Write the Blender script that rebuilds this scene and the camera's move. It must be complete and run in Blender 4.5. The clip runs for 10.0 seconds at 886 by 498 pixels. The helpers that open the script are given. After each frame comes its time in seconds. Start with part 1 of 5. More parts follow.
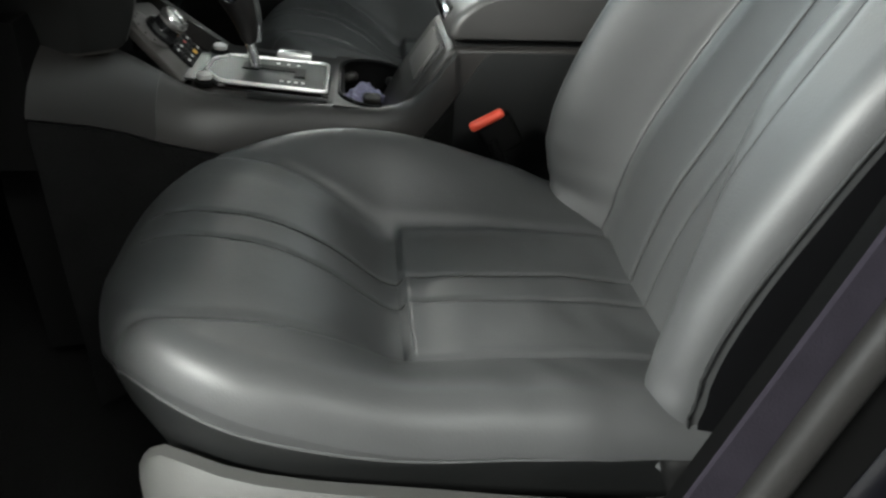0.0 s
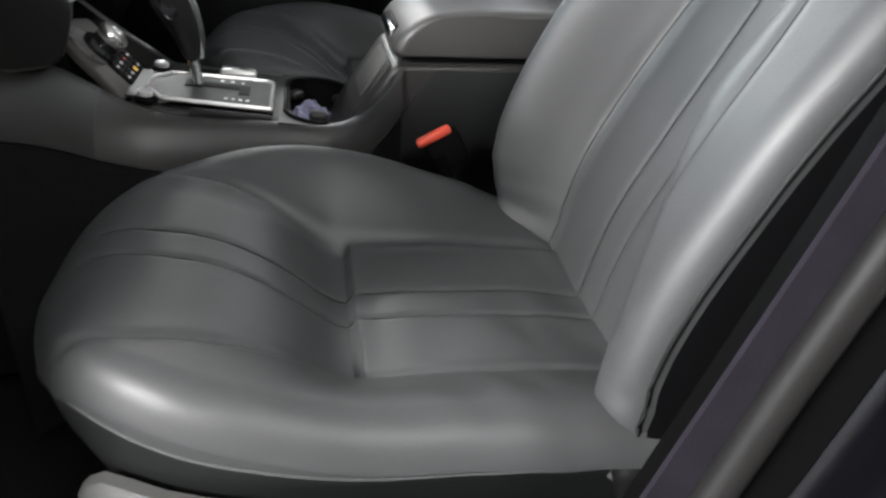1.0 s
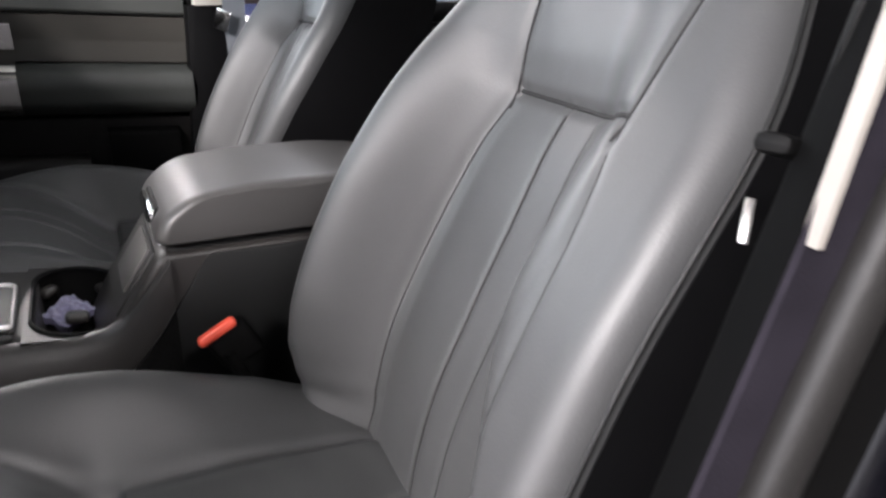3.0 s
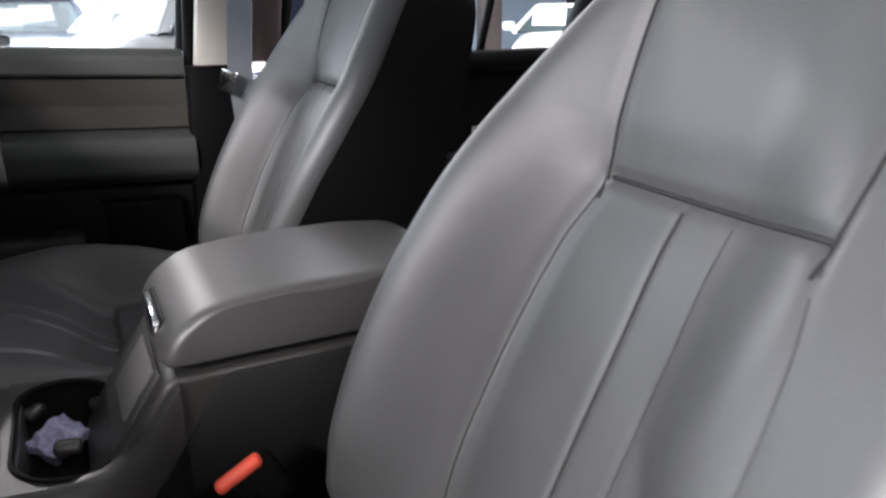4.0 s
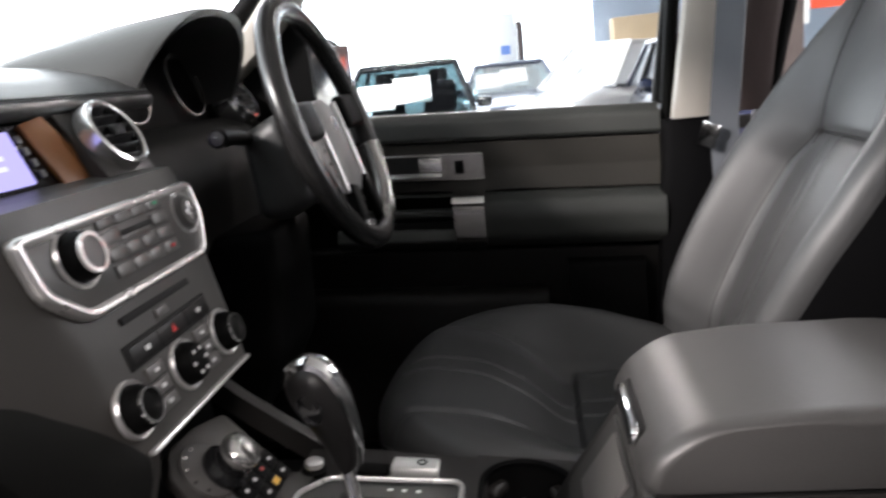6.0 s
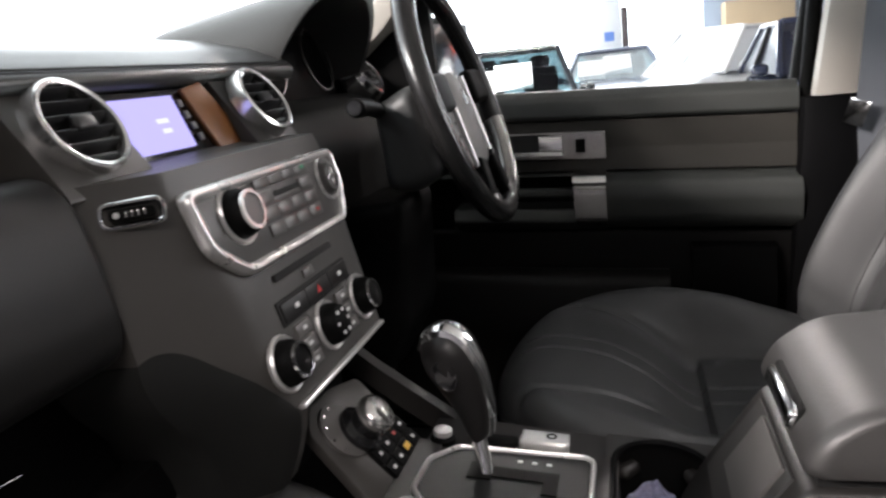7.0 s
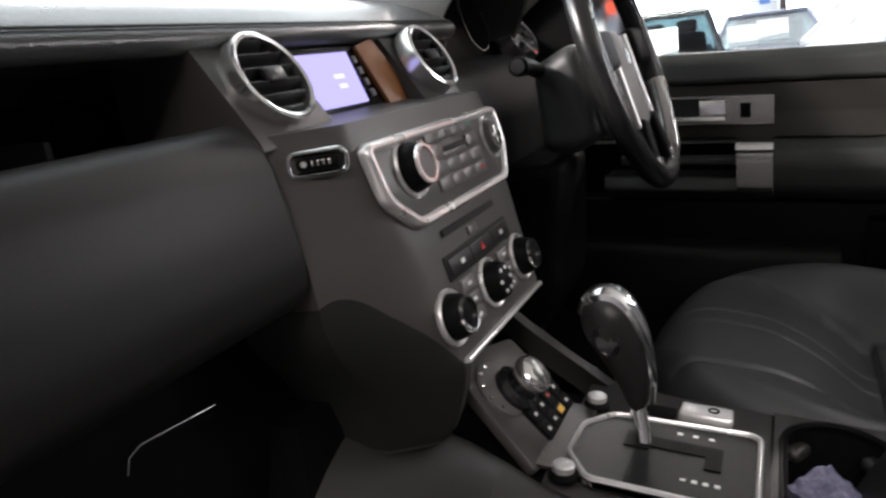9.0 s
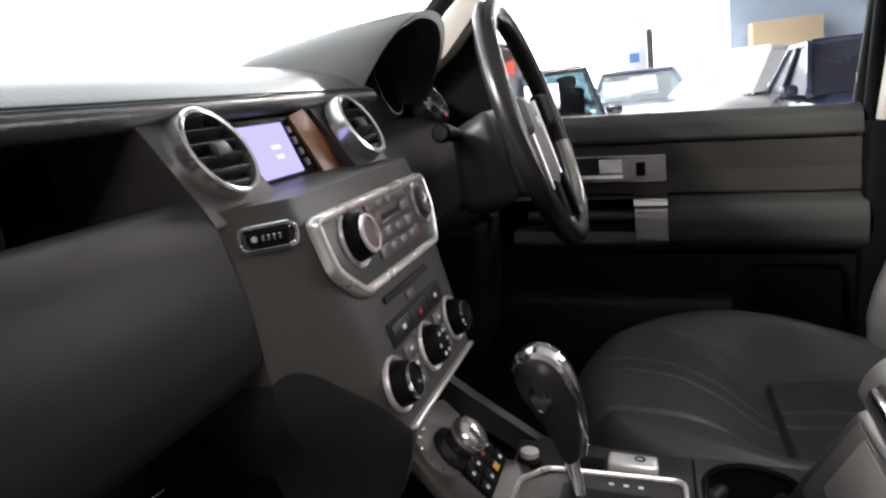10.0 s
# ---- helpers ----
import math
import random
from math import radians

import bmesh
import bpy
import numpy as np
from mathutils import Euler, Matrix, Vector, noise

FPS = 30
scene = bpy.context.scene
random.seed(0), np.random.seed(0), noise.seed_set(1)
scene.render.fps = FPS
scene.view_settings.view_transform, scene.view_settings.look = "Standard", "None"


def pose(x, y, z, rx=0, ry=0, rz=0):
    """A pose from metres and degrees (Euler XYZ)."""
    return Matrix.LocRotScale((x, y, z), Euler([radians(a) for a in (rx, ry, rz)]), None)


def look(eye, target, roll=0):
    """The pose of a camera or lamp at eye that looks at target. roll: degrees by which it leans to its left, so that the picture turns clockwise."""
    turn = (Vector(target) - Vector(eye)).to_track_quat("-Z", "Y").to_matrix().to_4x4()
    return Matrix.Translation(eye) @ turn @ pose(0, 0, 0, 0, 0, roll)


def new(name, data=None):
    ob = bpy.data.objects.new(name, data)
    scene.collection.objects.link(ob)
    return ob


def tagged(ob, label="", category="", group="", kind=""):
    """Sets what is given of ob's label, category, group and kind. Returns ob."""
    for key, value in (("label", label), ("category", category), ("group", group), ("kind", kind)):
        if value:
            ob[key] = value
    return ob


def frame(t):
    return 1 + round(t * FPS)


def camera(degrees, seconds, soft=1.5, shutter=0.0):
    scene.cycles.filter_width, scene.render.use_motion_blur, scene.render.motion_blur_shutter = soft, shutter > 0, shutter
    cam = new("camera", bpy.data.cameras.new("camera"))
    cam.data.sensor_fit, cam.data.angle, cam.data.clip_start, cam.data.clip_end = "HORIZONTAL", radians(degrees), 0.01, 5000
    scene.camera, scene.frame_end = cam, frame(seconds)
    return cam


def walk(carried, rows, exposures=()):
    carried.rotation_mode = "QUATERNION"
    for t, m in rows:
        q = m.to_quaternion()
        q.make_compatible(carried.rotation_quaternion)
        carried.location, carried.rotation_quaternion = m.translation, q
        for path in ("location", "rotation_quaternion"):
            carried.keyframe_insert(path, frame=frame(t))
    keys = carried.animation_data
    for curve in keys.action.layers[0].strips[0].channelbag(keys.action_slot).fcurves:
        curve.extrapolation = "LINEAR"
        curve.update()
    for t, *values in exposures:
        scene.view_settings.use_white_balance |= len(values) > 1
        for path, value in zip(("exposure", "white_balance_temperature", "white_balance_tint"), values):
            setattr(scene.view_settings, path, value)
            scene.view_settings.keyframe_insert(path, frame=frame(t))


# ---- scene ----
cam = camera(62.1, 10.0, soft=2.4, shutter=0.45)
PATH = [
    (0, (-0.036, -1.023, 1.333), (0.178, 0.679, 0.305), 2.9),
    (0.5, (-0.042, -1.023, 1.326), (0.267, 0.682, 0.327), 3.7),
    (1, (-0.036, -1.024, 1.328), (0.316, 0.687, 0.354), 4.2),
    (1.5, (-0.024, -1.02, 1.355), (0.486, 0.701, 0.473), 4.6),
    (2, (-0.027, -1.015, 1.374), (0.672, 0.68, 0.575), 3.3),
    (2.5, (0.003, -0.978, 1.379), (0.791, 0.693, 0.615), 2.2),
    (4, (0.037, -0.738, 1.4), (0.879, 0.957, 0.752), -0.5),
    (4.5, (0.008, -0.68, 1.41), (0.835, 1.054, 0.856), -1.4),
    (5, (0.036, -0.625, 1.425), (0.471, 1.28, 1.001), -2.8),
    (5.5, (0.031, -0.595, 1.417), (0.069, 1.363, 1.011), -4.7),
    (6, (0.014, -0.591, 1.403), (-0.252, 1.336, 0.938), -6.3),
    (7.5, (-0.053, -0.599, 1.383), (-0.733, 1.223, 0.919), -6.8),
    (8, (-0.066, -0.597, 1.38), (-0.968, 1.122, 0.899), -7.8),
    (8.5, (-0.065, -0.597, 1.38), (-0.995, 1.101, 0.88), -7.9),
    (9, (-0.064, -0.604, 1.379), (-0.907, 1.138, 0.876), -7.0),
    (9.5, (-0.086, -0.615, 1.384), (-0.756, 1.204, 0.894), -5.4),
    (9.8, (-0.0962, -0.6262, 1.3998), (-0.6695, 1.244, 0.987), -6.42),
    (10, (-0.097, -0.627, 1.401), (-0.663, 1.247, 0.994), -6.5),
]
EXPOSURES = [(0, 0.68, 6250, 1), (1, 0.80, 6200, 8), (2.5, 1.00, 6350, 15), (4.5, 0.62, 6250, 15), (6, 0.60, 6550, 15), (7.5, 0.60, 6600, 15), (8.5, 0.66, 6600, 15), (10, 0.66, 6600, 15)]
walk(cam, [(t, look(eye, target, roll)) for t, eye, target, roll in PATH], EXPOSURES)

# ---------------------------------------------------------------- light
world = bpy.data.worlds.new("world")
scene.world = world
world.use_nodes = True
sky = world.node_tree.nodes.new("ShaderNodeTexSky")
sky.sky_type, sky.sun_disc = "NISHITA", False
sky.sun_elevation, sky.sun_rotation = radians(35), radians(200)
world.node_tree.links.new(sky.outputs[0], world.node_tree.nodes["Background"].inputs[0])
world.node_tree.nodes["Background"].inputs[1].default_value = 0.06
scene.view_settings.exposure = 0.0


def basis(origin, ex, ey, ez):
    """A pose from its axes."""
    m = Matrix((ex, ey, ez)).transposed().to_4x4()
    m.translation = Vector(origin)
    return m


def area_lamp(name, m, sx, sy, watts, colour=(1, 0.945, 0.90)):
    d = bpy.data.lights.new(name, "AREA")
    d.shape, d.size, d.size_y, d.energy, d.color = "RECTANGLE", sx, sy, watts, colour
    ob = new(name, d)
    ob.matrix_basis = m
    return ob


# First two panels are added and unseen: key and fill through the doorway.
TUBES = [(-4.3, -3.7, 1250, 1.5), (1.2, -3.7, 66, 1.2), (-1.2, 6.4, 260, 0.3), (2.2, 6.0, 190, 0.3), (4.6, 7.2, 150, 0.3), (6.8, 6.0, 130, 0.3)]
for lx, ly, watts, wide in TUBES:
    area_lamp("roof_and_helper_light", pose(lx, ly, 4.05), max(1.5, wide), wide, watts)
area_lamp("windscreen_daylight", basis((-0.655, 0.0, 1.635), Vector((0, 1, 0)), Vector((0.873, 0, 0.487)), Vector((-0.487, 0, 0.873))), 1.1, 0.74, 4.3, (0.96, 0.98, 1.0))
# Lamp added in the rear window's opening to brighten the bench.
area_lamp("rear_window_daylight", basis((0.82, 0.715, 1.53), Vector((1, 0, 0)), Vector((0, -0.24, 0.97)), Vector((0, 0.97, 0.24))), 0.7, 0.42, 9, (0.96, 0.98, 1.0))


# ---------------------------------------------------------------- materials
def mat(name, colour, rough=0.5, metal=0.0, var=0.12, grain=400.0, bump=0.1, blotch=6.0, rvar=0.08, coat=0.0, spec=0.5, crease=0.0):
    """A surface with blotches of colour, fine grain relief and uneven gloss."""
    m = bpy.data.materials.new(name)
    m.use_nodes = True
    n, l = m.node_tree.nodes, m.node_tree.links
    b = n["Principled BSDF"]
    tex = n.new("ShaderNodeTexCoord")
    big = n.new("ShaderNodeTexNoise")
    big.inputs["Scale"].default_value, big.inputs["Detail"].default_value = blotch, 6
    l.new(tex.outputs["Object"], big.inputs["Vector"])
    mix = n.new("ShaderNodeMix")
    mix.data_type = "RGBA"
    mix.inputs[6].default_value = (*[c * (1 - var) for c in colour], 1)
    mix.inputs[7].default_value = (*[min(1, c * (1 + var)) for c in colour], 1)
    l.new(big.outputs["Fac"], mix.inputs[0])
    l.new(mix.outputs[2], b.inputs["Base Color"])
    rr = n.new("ShaderNodeMapRange")
    rr.inputs[3].default_value, rr.inputs[4].default_value = max(0.02, rough - rvar), min(1, rough + rvar)
    l.new(big.outputs["Fac"], rr.inputs[0])
    l.new(rr.outputs[0], b.inputs["Roughness"])
    b.inputs["Metallic"].default_value = metal
    b.inputs["Coat Weight"].default_value = coat
    b.inputs["Specular IOR Level"].default_value = spec
    if bump:
        fine = n.new("ShaderNodeTexVoronoi")
        fine.inputs["Scale"].default_value = grain
        l.new(tex.outputs["Object"], fine.inputs["Vector"])
        bp = n.new("ShaderNodeBump")
        bp.inputs["Strength"].default_value, bp.inputs["Distance"].default_value = bump, 0.001
        l.new(fine.outputs["Distance"], bp.inputs["Height"])
        if crease:
            soft = n.new("ShaderNodeTexNoise")
            soft.inputs["Scale"].default_value, soft.inputs["Detail"].default_value, soft.inputs["Distortion"].default_value = 16, 2, 0.3
            l.new(tex.outputs["Object"], soft.inputs["Vector"])
            b2 = n.new("ShaderNodeBump")
            b2.inputs["Strength"].default_value, b2.inputs["Distance"].default_value = crease, 0.01
            l.new(soft.outputs["Fac"], b2.inputs["Height"])
            l.new(bp.outputs[0], b2.inputs["Normal"])
            l.new(b2.outputs[0], b.inputs["Normal"])
        else:
            l.new(bp.outputs[0], b.inputs["Normal"])
    return m


def glow(name, colour, strength):
    m = bpy.data.materials.new(name)
    m.use_nodes = True
    n, l = m.node_tree.nodes, m.node_tree.links
    e = n.new("ShaderNodeEmission")
    e.inputs[0].default_value, e.inputs[1].default_value = (*colour, 1), strength
    l.new(e.outputs[0], n["Material Output"].inputs[0])
    return m


def pane_mat(name, tint=(0.9, 0.95, 0.95), gloss=0.06):
    m = bpy.data.materials.new(name)
    m.use_nodes = True
    n, l = m.node_tree.nodes, m.node_tree.links
    t, g, x = n.new("ShaderNodeBsdfTransparent"), n.new("ShaderNodeBsdfGlossy"), n.new("ShaderNodeMixShader")
    t.inputs[0].default_value = (*tint, 1)
    g.inputs["Roughness"].default_value = 0.02
    x.inputs[0].default_value = gloss
    l.new(t.outputs[0], x.inputs[1])
    l.new(g.outputs[0], x.inputs[2])
    l.new(x.outputs[0], n["Material Output"].inputs[0])
    return m


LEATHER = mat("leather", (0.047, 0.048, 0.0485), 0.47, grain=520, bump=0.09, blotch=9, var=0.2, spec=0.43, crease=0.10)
# Dark vinyl; on the cushion sides its colour stands for shade.
DARKSIDE = mat("dark_vinyl_and_side_shade", (0.010, 0.0105, 0.0105), 0.5, grain=560, bump=0.1, spec=0.3)
SHELL = mat("seat_shell", (0.0024, 0.0024, 0.0027), 0.6, grain=600, bump=0.1, spec=0.08)
DASH = mat("dash_plastic", (0.010, 0.0095, 0.0092), 0.46, grain=420, bump=0.035, spec=0.25)
DASHTOP = mat("dash_leather", (0.050, 0.051, 0.050), 0.30, grain=500, bump=0.2)
STACK = mat("stack_plastic", (0.050, 0.0465, 0.043), 0.42, grain=650, bump=0.07)
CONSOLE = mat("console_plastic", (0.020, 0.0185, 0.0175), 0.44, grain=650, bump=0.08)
# Shaded copy of the console plastic for the flank's front end.
CONSOLESHADE = mat("console_plastic_shaded", (0.0110, 0.0102, 0.0096), 0.44, grain=650, bump=0.08)
ARMREST = mat("armrest_vinyl", (0.037, 0.036, 0.035), 0.46, grain=560, bump=0.10)
BLACK = mat("black_plastic", (0.005, 0.005, 0.005), 0.55, grain=700, bump=0.06, spec=0.06)
GLOSSBLACK = mat("gloss_black", (0.012, 0.012, 0.013), 0.14, bump=0.0, rvar=0.04)
VALANCE = mat("valance_plastic", (0.070, 0.070, 0.067), 0.5, grain=500, bump=0.15)
# Black taken below any vinyl: deep shadow behind the seal put into colour.
SHADOWBLACK = mat("black_with_deep_shadow", (0.0018, 0.0018, 0.0018), 0.8, grain=600, bump=0.05, spec=0.04)
RUBBER = mat("rubber", (0.010, 0.0096, 0.0092), 0.45, grain=300, bump=0.1, spec=0.2)
CHROME = mat("chrome", (0.86, 0.86, 0.86), 0.14, metal=1.0, var=0.04, bump=0.0, rvar=0.06)
SATIN = mat("satin_silver", (0.80, 0.79, 0.78), 0.28, metal=0.65, var=0.06, grain=900, bump=0.04)
SEAM = mat("seam_thread", (0.045, 0.047, 0.047), 0.7, grain=900, bump=0.1)
# Black dash panel colour, also the shade painted on the stack's foot.
TRIMSHADE = mat("black_trim_and_stack_shade", (0.0135, 0.0138, 0.0132), 0.62, grain=600, bump=0.08, spec=0.2)
SHROUD = mat("shroud_plastic", (0.042, 0.0435, 0.0435), 0.45, grain=700, bump=0.08)
DASHDARK = mat("radio_plastic", (0.068, 0.065, 0.062), 0.4, grain=700, bump=0.08)
PLATE = mat("gear_plate", (0.010, 0.011, 0.0105), 0.45, bump=0.0, spec=0.16)
SLAT = mat("vent_slat", (0.016, 0.016, 0.017), 0.4, bump=0.0)
RIM = mat("rim_leather", (0.013, 0.013, 0.013), 0.26, grain=700, bump=0.05)
HUB = mat("airbag_vinyl", (0.20, 0.197, 0.194), 0.5, grain=600, bump=0.1)
GRIP = mat("lever_leather", (0.012, 0.011, 0.011), 0.38, grain=700, bump=0.06)
RINGCHROME = mat("polished_silver", (0.84, 0.83, 0.82), 0.2, metal=0.92, var=0.04, bump=0.0, rvar=0.05)
SATINDARK = mat("dull_silver", (0.40, 0.39, 0.38), 0.25, metal=0.85, var=0.08, grain=900, bump=0.04)
# Near-black that paints the shade in gaps, slots and seam grooves.
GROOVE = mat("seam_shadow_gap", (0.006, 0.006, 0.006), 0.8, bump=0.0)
OLIVE = mat("door_vinyl", (0.038, 0.041, 0.038), 0.5, grain=520, bump=0.2)
PANELMAT = mat("door_insert", (0.033, 0.031, 0.026), 0.55, grain=800, bump=0.12)
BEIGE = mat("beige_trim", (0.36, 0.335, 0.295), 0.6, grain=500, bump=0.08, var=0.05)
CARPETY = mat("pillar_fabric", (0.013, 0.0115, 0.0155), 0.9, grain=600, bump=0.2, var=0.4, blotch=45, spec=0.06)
# Darker copy of BEIGE; the pillar's dimmer light is put into its colour.
BEIGEDARK = mat("beige_trim_dimmed", (0.20, 0.185, 0.165), 0.6, grain=500, bump=0.08, var=0.05)
CARPET = mat("carpet", (0.0075, 0.0075, 0.0075), 0.95, grain=220, bump=0.9, var=0.25, blotch=25, spec=0.05)
BELT = mat("belt_webbing", (0.060, 0.066, 0.076), 0.7, grain=900, bump=0.3)
RED = mat("buckle_red", (0.75, 0.09, 0.05), 0.4, bump=0.0, var=0.05)
PAINT = mat("dark_blue_paint", (0.0009, 0.0009, 0.0018), 0.28, metal=0.0, bump=0.0, coat=0.0, rvar=0.1, spec=0.12)
BROWN = mat("brown_veneer", (0.24, 0.09, 0.026), 0.3, grain=120, bump=0.05, var=0.3, blotch=20)
GREYBTN = mat("grey_buttons", (0.115, 0.110, 0.106), 0.4, grain=600, bump=0.04)
WHITEMARK = mat("white_marking", (0.75, 0.75, 0.75), 0.5, bump=0.0, var=0.03)
YELLOW = mat("yellow_lamp", (0.75, 0.42, 0.03), 0.4, bump=0.0)
REDMARK = mat("red_marking", (0.6, 0.03, 0.03), 0.4, bump=0.0)
GREENMARK = mat("green_marking", (0.04, 0.35, 0.18), 0.4, bump=0.0)
PACKET = mat("patterned_packet", (0.17, 0.165, 0.25), 0.45, var=0.75, blotch=190, grain=200, bump=0.3)
PAPER = mat("white_paper", (0.82, 0.82, 0.82), 0.7, bump=0.0, var=0.02)
BOUNCEFLOOR = mat("pale_bounce_surface", (0.62, 0.61, 0.60), 0.6, grain=60, bump=0.2, var=0.1, blotch=1.2)
CONCRETE = mat("garage_floor", (0.10, 0.098, 0.096), 0.55, grain=60, bump=0.2, var=0.2, blotch=1.2)
WALLWHITE = mat("white_wall", (0.80, 0.80, 0.79), 0.7, grain=80, bump=0.1, var=0.04, blotch=1.5)
WALLDARK = mat("dark_wall", (0.05, 0.05, 0.055), 0.7, grain=80, bump=0.1, var=0.1, blotch=1.5)
WALLBLUE = mat("blue_cladding", (0.42, 0.50, 0.62), 0.5, grain=80, bump=0.1, var=0.06, blotch=2)
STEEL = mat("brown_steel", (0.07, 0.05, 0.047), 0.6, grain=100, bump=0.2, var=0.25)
DARKROOF = mat("roof_sheet", (0.035, 0.032, 0.042), 0.6, grain=60, bump=0.2, var=0.2, blotch=2)
REDSIGN = mat("red_banner", (0.78, 0.085, 0.035), 0.6, grain=300, bump=0.05, var=0.06)
CARD = mat("cardboard", (0.50, 0.38, 0.25), 0.8, grain=150, bump=0.1)
PRIVACY = mat("privacy_glass", (0.012, 0.013, 0.024), 0.22, bump=0.0, rvar=0.05, spec=0.3)
# Pale colour stands for the bright reflections on the white car's glass.
GLASSPALE = mat("window_with_painted_reflection", (0.70, 0.72, 0.76), 0.12, bump=0.0, rvar=0.02)
GLASSDARK = mat("car_window", (0.05, 0.07, 0.075), 0.06, bump=0.0, rvar=0.02)
TYRE = mat("tyre_rubber", (0.02, 0.02, 0.02), 0.8, grain=200, bump=0.2)
HEADLINER = mat("headliner", (0.80, 0.78, 0.74), 0.9, grain=300, bump=0.2, var=0.05)
PANE = pane_mat("clear_pane")
TINTED = pane_mat("tinted_pane", (0.45, 0.52, 0.535), 0.07)
BLUESIGN = mat("blue_sign", (0.14, 0.26, 0.62), 0.5, bump=0.0, var=0.05)
SCREEN = glow("screen_glow", (0.42, 0.40, 0.90), 1.0)
SCREENTEXT = glow("screen_text", (0.62, 0.66, 1.0), 1.05)
DAYLIGHT = glow("daylight", (0.95, 0.955, 1.0), 6.5)
DAYFRONT = glow("front_daylight", (0.95, 0.955, 1.0), 6.0)
TUBEGLOW = glow("tube_glow", (1.0, 0.98, 0.95), 8.0)


# ---------------------------------------------------------------- helpers
def mesh_from(bm, material, name):
    me = bpy.data.meshes.new(name)
    bmesh.ops.recalc_face_normals(bm, faces=bm.faces)
    bm.to_mesh(me)
    bm.free()
    for p in me.polygons:
        p.use_smooth = True
    me.set_sharp_from_angle(angle=radians(38))
    me.materials.append(material)
    return me


def thing(name, base, label, category, group="", kind=""):
    ob = new(name)
    ob.empty_display_size = 0.05
    ob.matrix_basis = Matrix.Translation(base)
    return tagged(ob, label, category, group, kind)


def part(name, bm, material, parent, label=""):
    ob = new(name, mesh_from(bm, material, name))
    ob.parent = parent
    if parent is not None and parent.parent is None:
        ob.matrix_parent_inverse = parent.matrix_basis.inverted()
    if label:
        ob["label"] = label
    return ob


def solid(name, bm, material, label, category, kind=""):
    return tagged(new(name, mesh_from(bm, material, name)), label, category, "", kind)


def boxm(m, sx, sy, sz, r=0.0, seg=2):
    """A box of full sizes at the pose m, with rounded edges."""
    bm = bmesh.new()
    bmesh.ops.create_cube(bm, size=1.0, matrix=Matrix.Diagonal((sx, sy, sz, 1)))
    if r > 0:
        bmesh.ops.bevel(bm, geom=list(bm.edges), offset=min(r, 0.48 * min(sx, sy, sz)), segments=seg, affect="EDGES", profile=0.5)
    bm.transform(m)
    return bm


def span(x0, x1, y0, y1, z0, z1, r=0.0, seg=2):
    return boxm(pose((x0 + x1) / 2, (y0 + y1) / 2, (z0 + z1) / 2), abs(x1 - x0), abs(y1 - y0), abs(z1 - z0), r, seg)


def turned(m, profile, n=40, cap=True):
    """A turned solid about the local z axis from (radius, height) pairs."""
    bm = bmesh.new()
    rings = []
    for r, z in profile:
        rings.append([bm.verts.new(m @ Vector((max(r, 1e-5) * math.cos(2 * math.pi * k / n), max(r, 1e-5) * math.sin(2 * math.pi * k / n), z))) for k in range(n)])
    for a, b in zip(rings, rings[1:]):
        for k in range(n):
            bm.faces.new((a[k], a[(k + 1) % n], b[(k + 1) % n], b[k]))
    if cap:
        bm.faces.new(rings[0][::-1])
        bm.faces.new(rings[-1])
    return bm


def ring(m, r, profile, n=56):
    """A ring round the local z axis: profile of (radial offset, height), closed."""
    return turned_closed(m, [(r + a, z) for a, z in profile], n)


def turned_closed(m, profile, n):
    bm = bmesh.new()
    rings = [[bm.verts.new(m @ Vector((r * math.cos(2 * math.pi * k / n), r * math.sin(2 * math.pi * k / n), z))) for k in range(n)] for r, z in profile]
    for a, b in zip(rings, rings[1:] + rings[:1]):
        for k in range(n):
            bm.faces.new((a[k], a[(k + 1) % n], b[(k + 1) % n], b[k]))
    return bm


def loft(sections, closed=True, caps=True):
    bm = bmesh.new()
    rows = [[bm.verts.new(p) for p in s] for s in sections]
    n = len(rows[0])
    for a, b in zip(rows, rows[1:]):
        for k in range(n if closed else n - 1):
            bm.faces.new((a[k], a[(k + 1) % n], b[(k + 1) % n], b[k]))
    if caps and closed:
        bm.faces.new(rows[0][::-1])
        bm.faces.new(rows[-1])
    return bm


def tube(points, r, n=10, flat=1.0):
    """A bar along points; flat squeezes it in its second axis."""
    pts = [Vector(p) for p in points]
    rows = []
    for i, p in enumerate(pts):
        d = (pts[min(i + 1, len(pts) - 1)] - pts[max(i - 1, 0)]).normalized()
        q = d.to_track_quat("Z", "Y").to_matrix()
        rows.append([p + q @ Vector((r * math.cos(2 * math.pi * k / n), r * flat * math.sin(2 * math.pi * k / n), 0)) for k in range(n)])
    return loft(rows)


def prism(poly, m, depth, r=0.0, seg=2):
    """A flat polygon in the local xy plane, thickened along local z from 0 to depth."""
    bm = bmesh.new()
    f = bm.faces.new([bm.verts.new((x, y, 0)) for x, y in poly])
    g = bmesh.ops.extrude_face_region(bm, geom=[f])
    bmesh.ops.translate(bm, verts=[v for v in g["geom"] if isinstance(v, bmesh.types.BMVert)], vec=(0, 0, depth))
    if r > 0:
        bmesh.ops.bevel(bm, geom=list(bm.edges), offset=r, segments=seg, affect="EDGES", profile=0.5)
    bm.transform(m)
    return bm


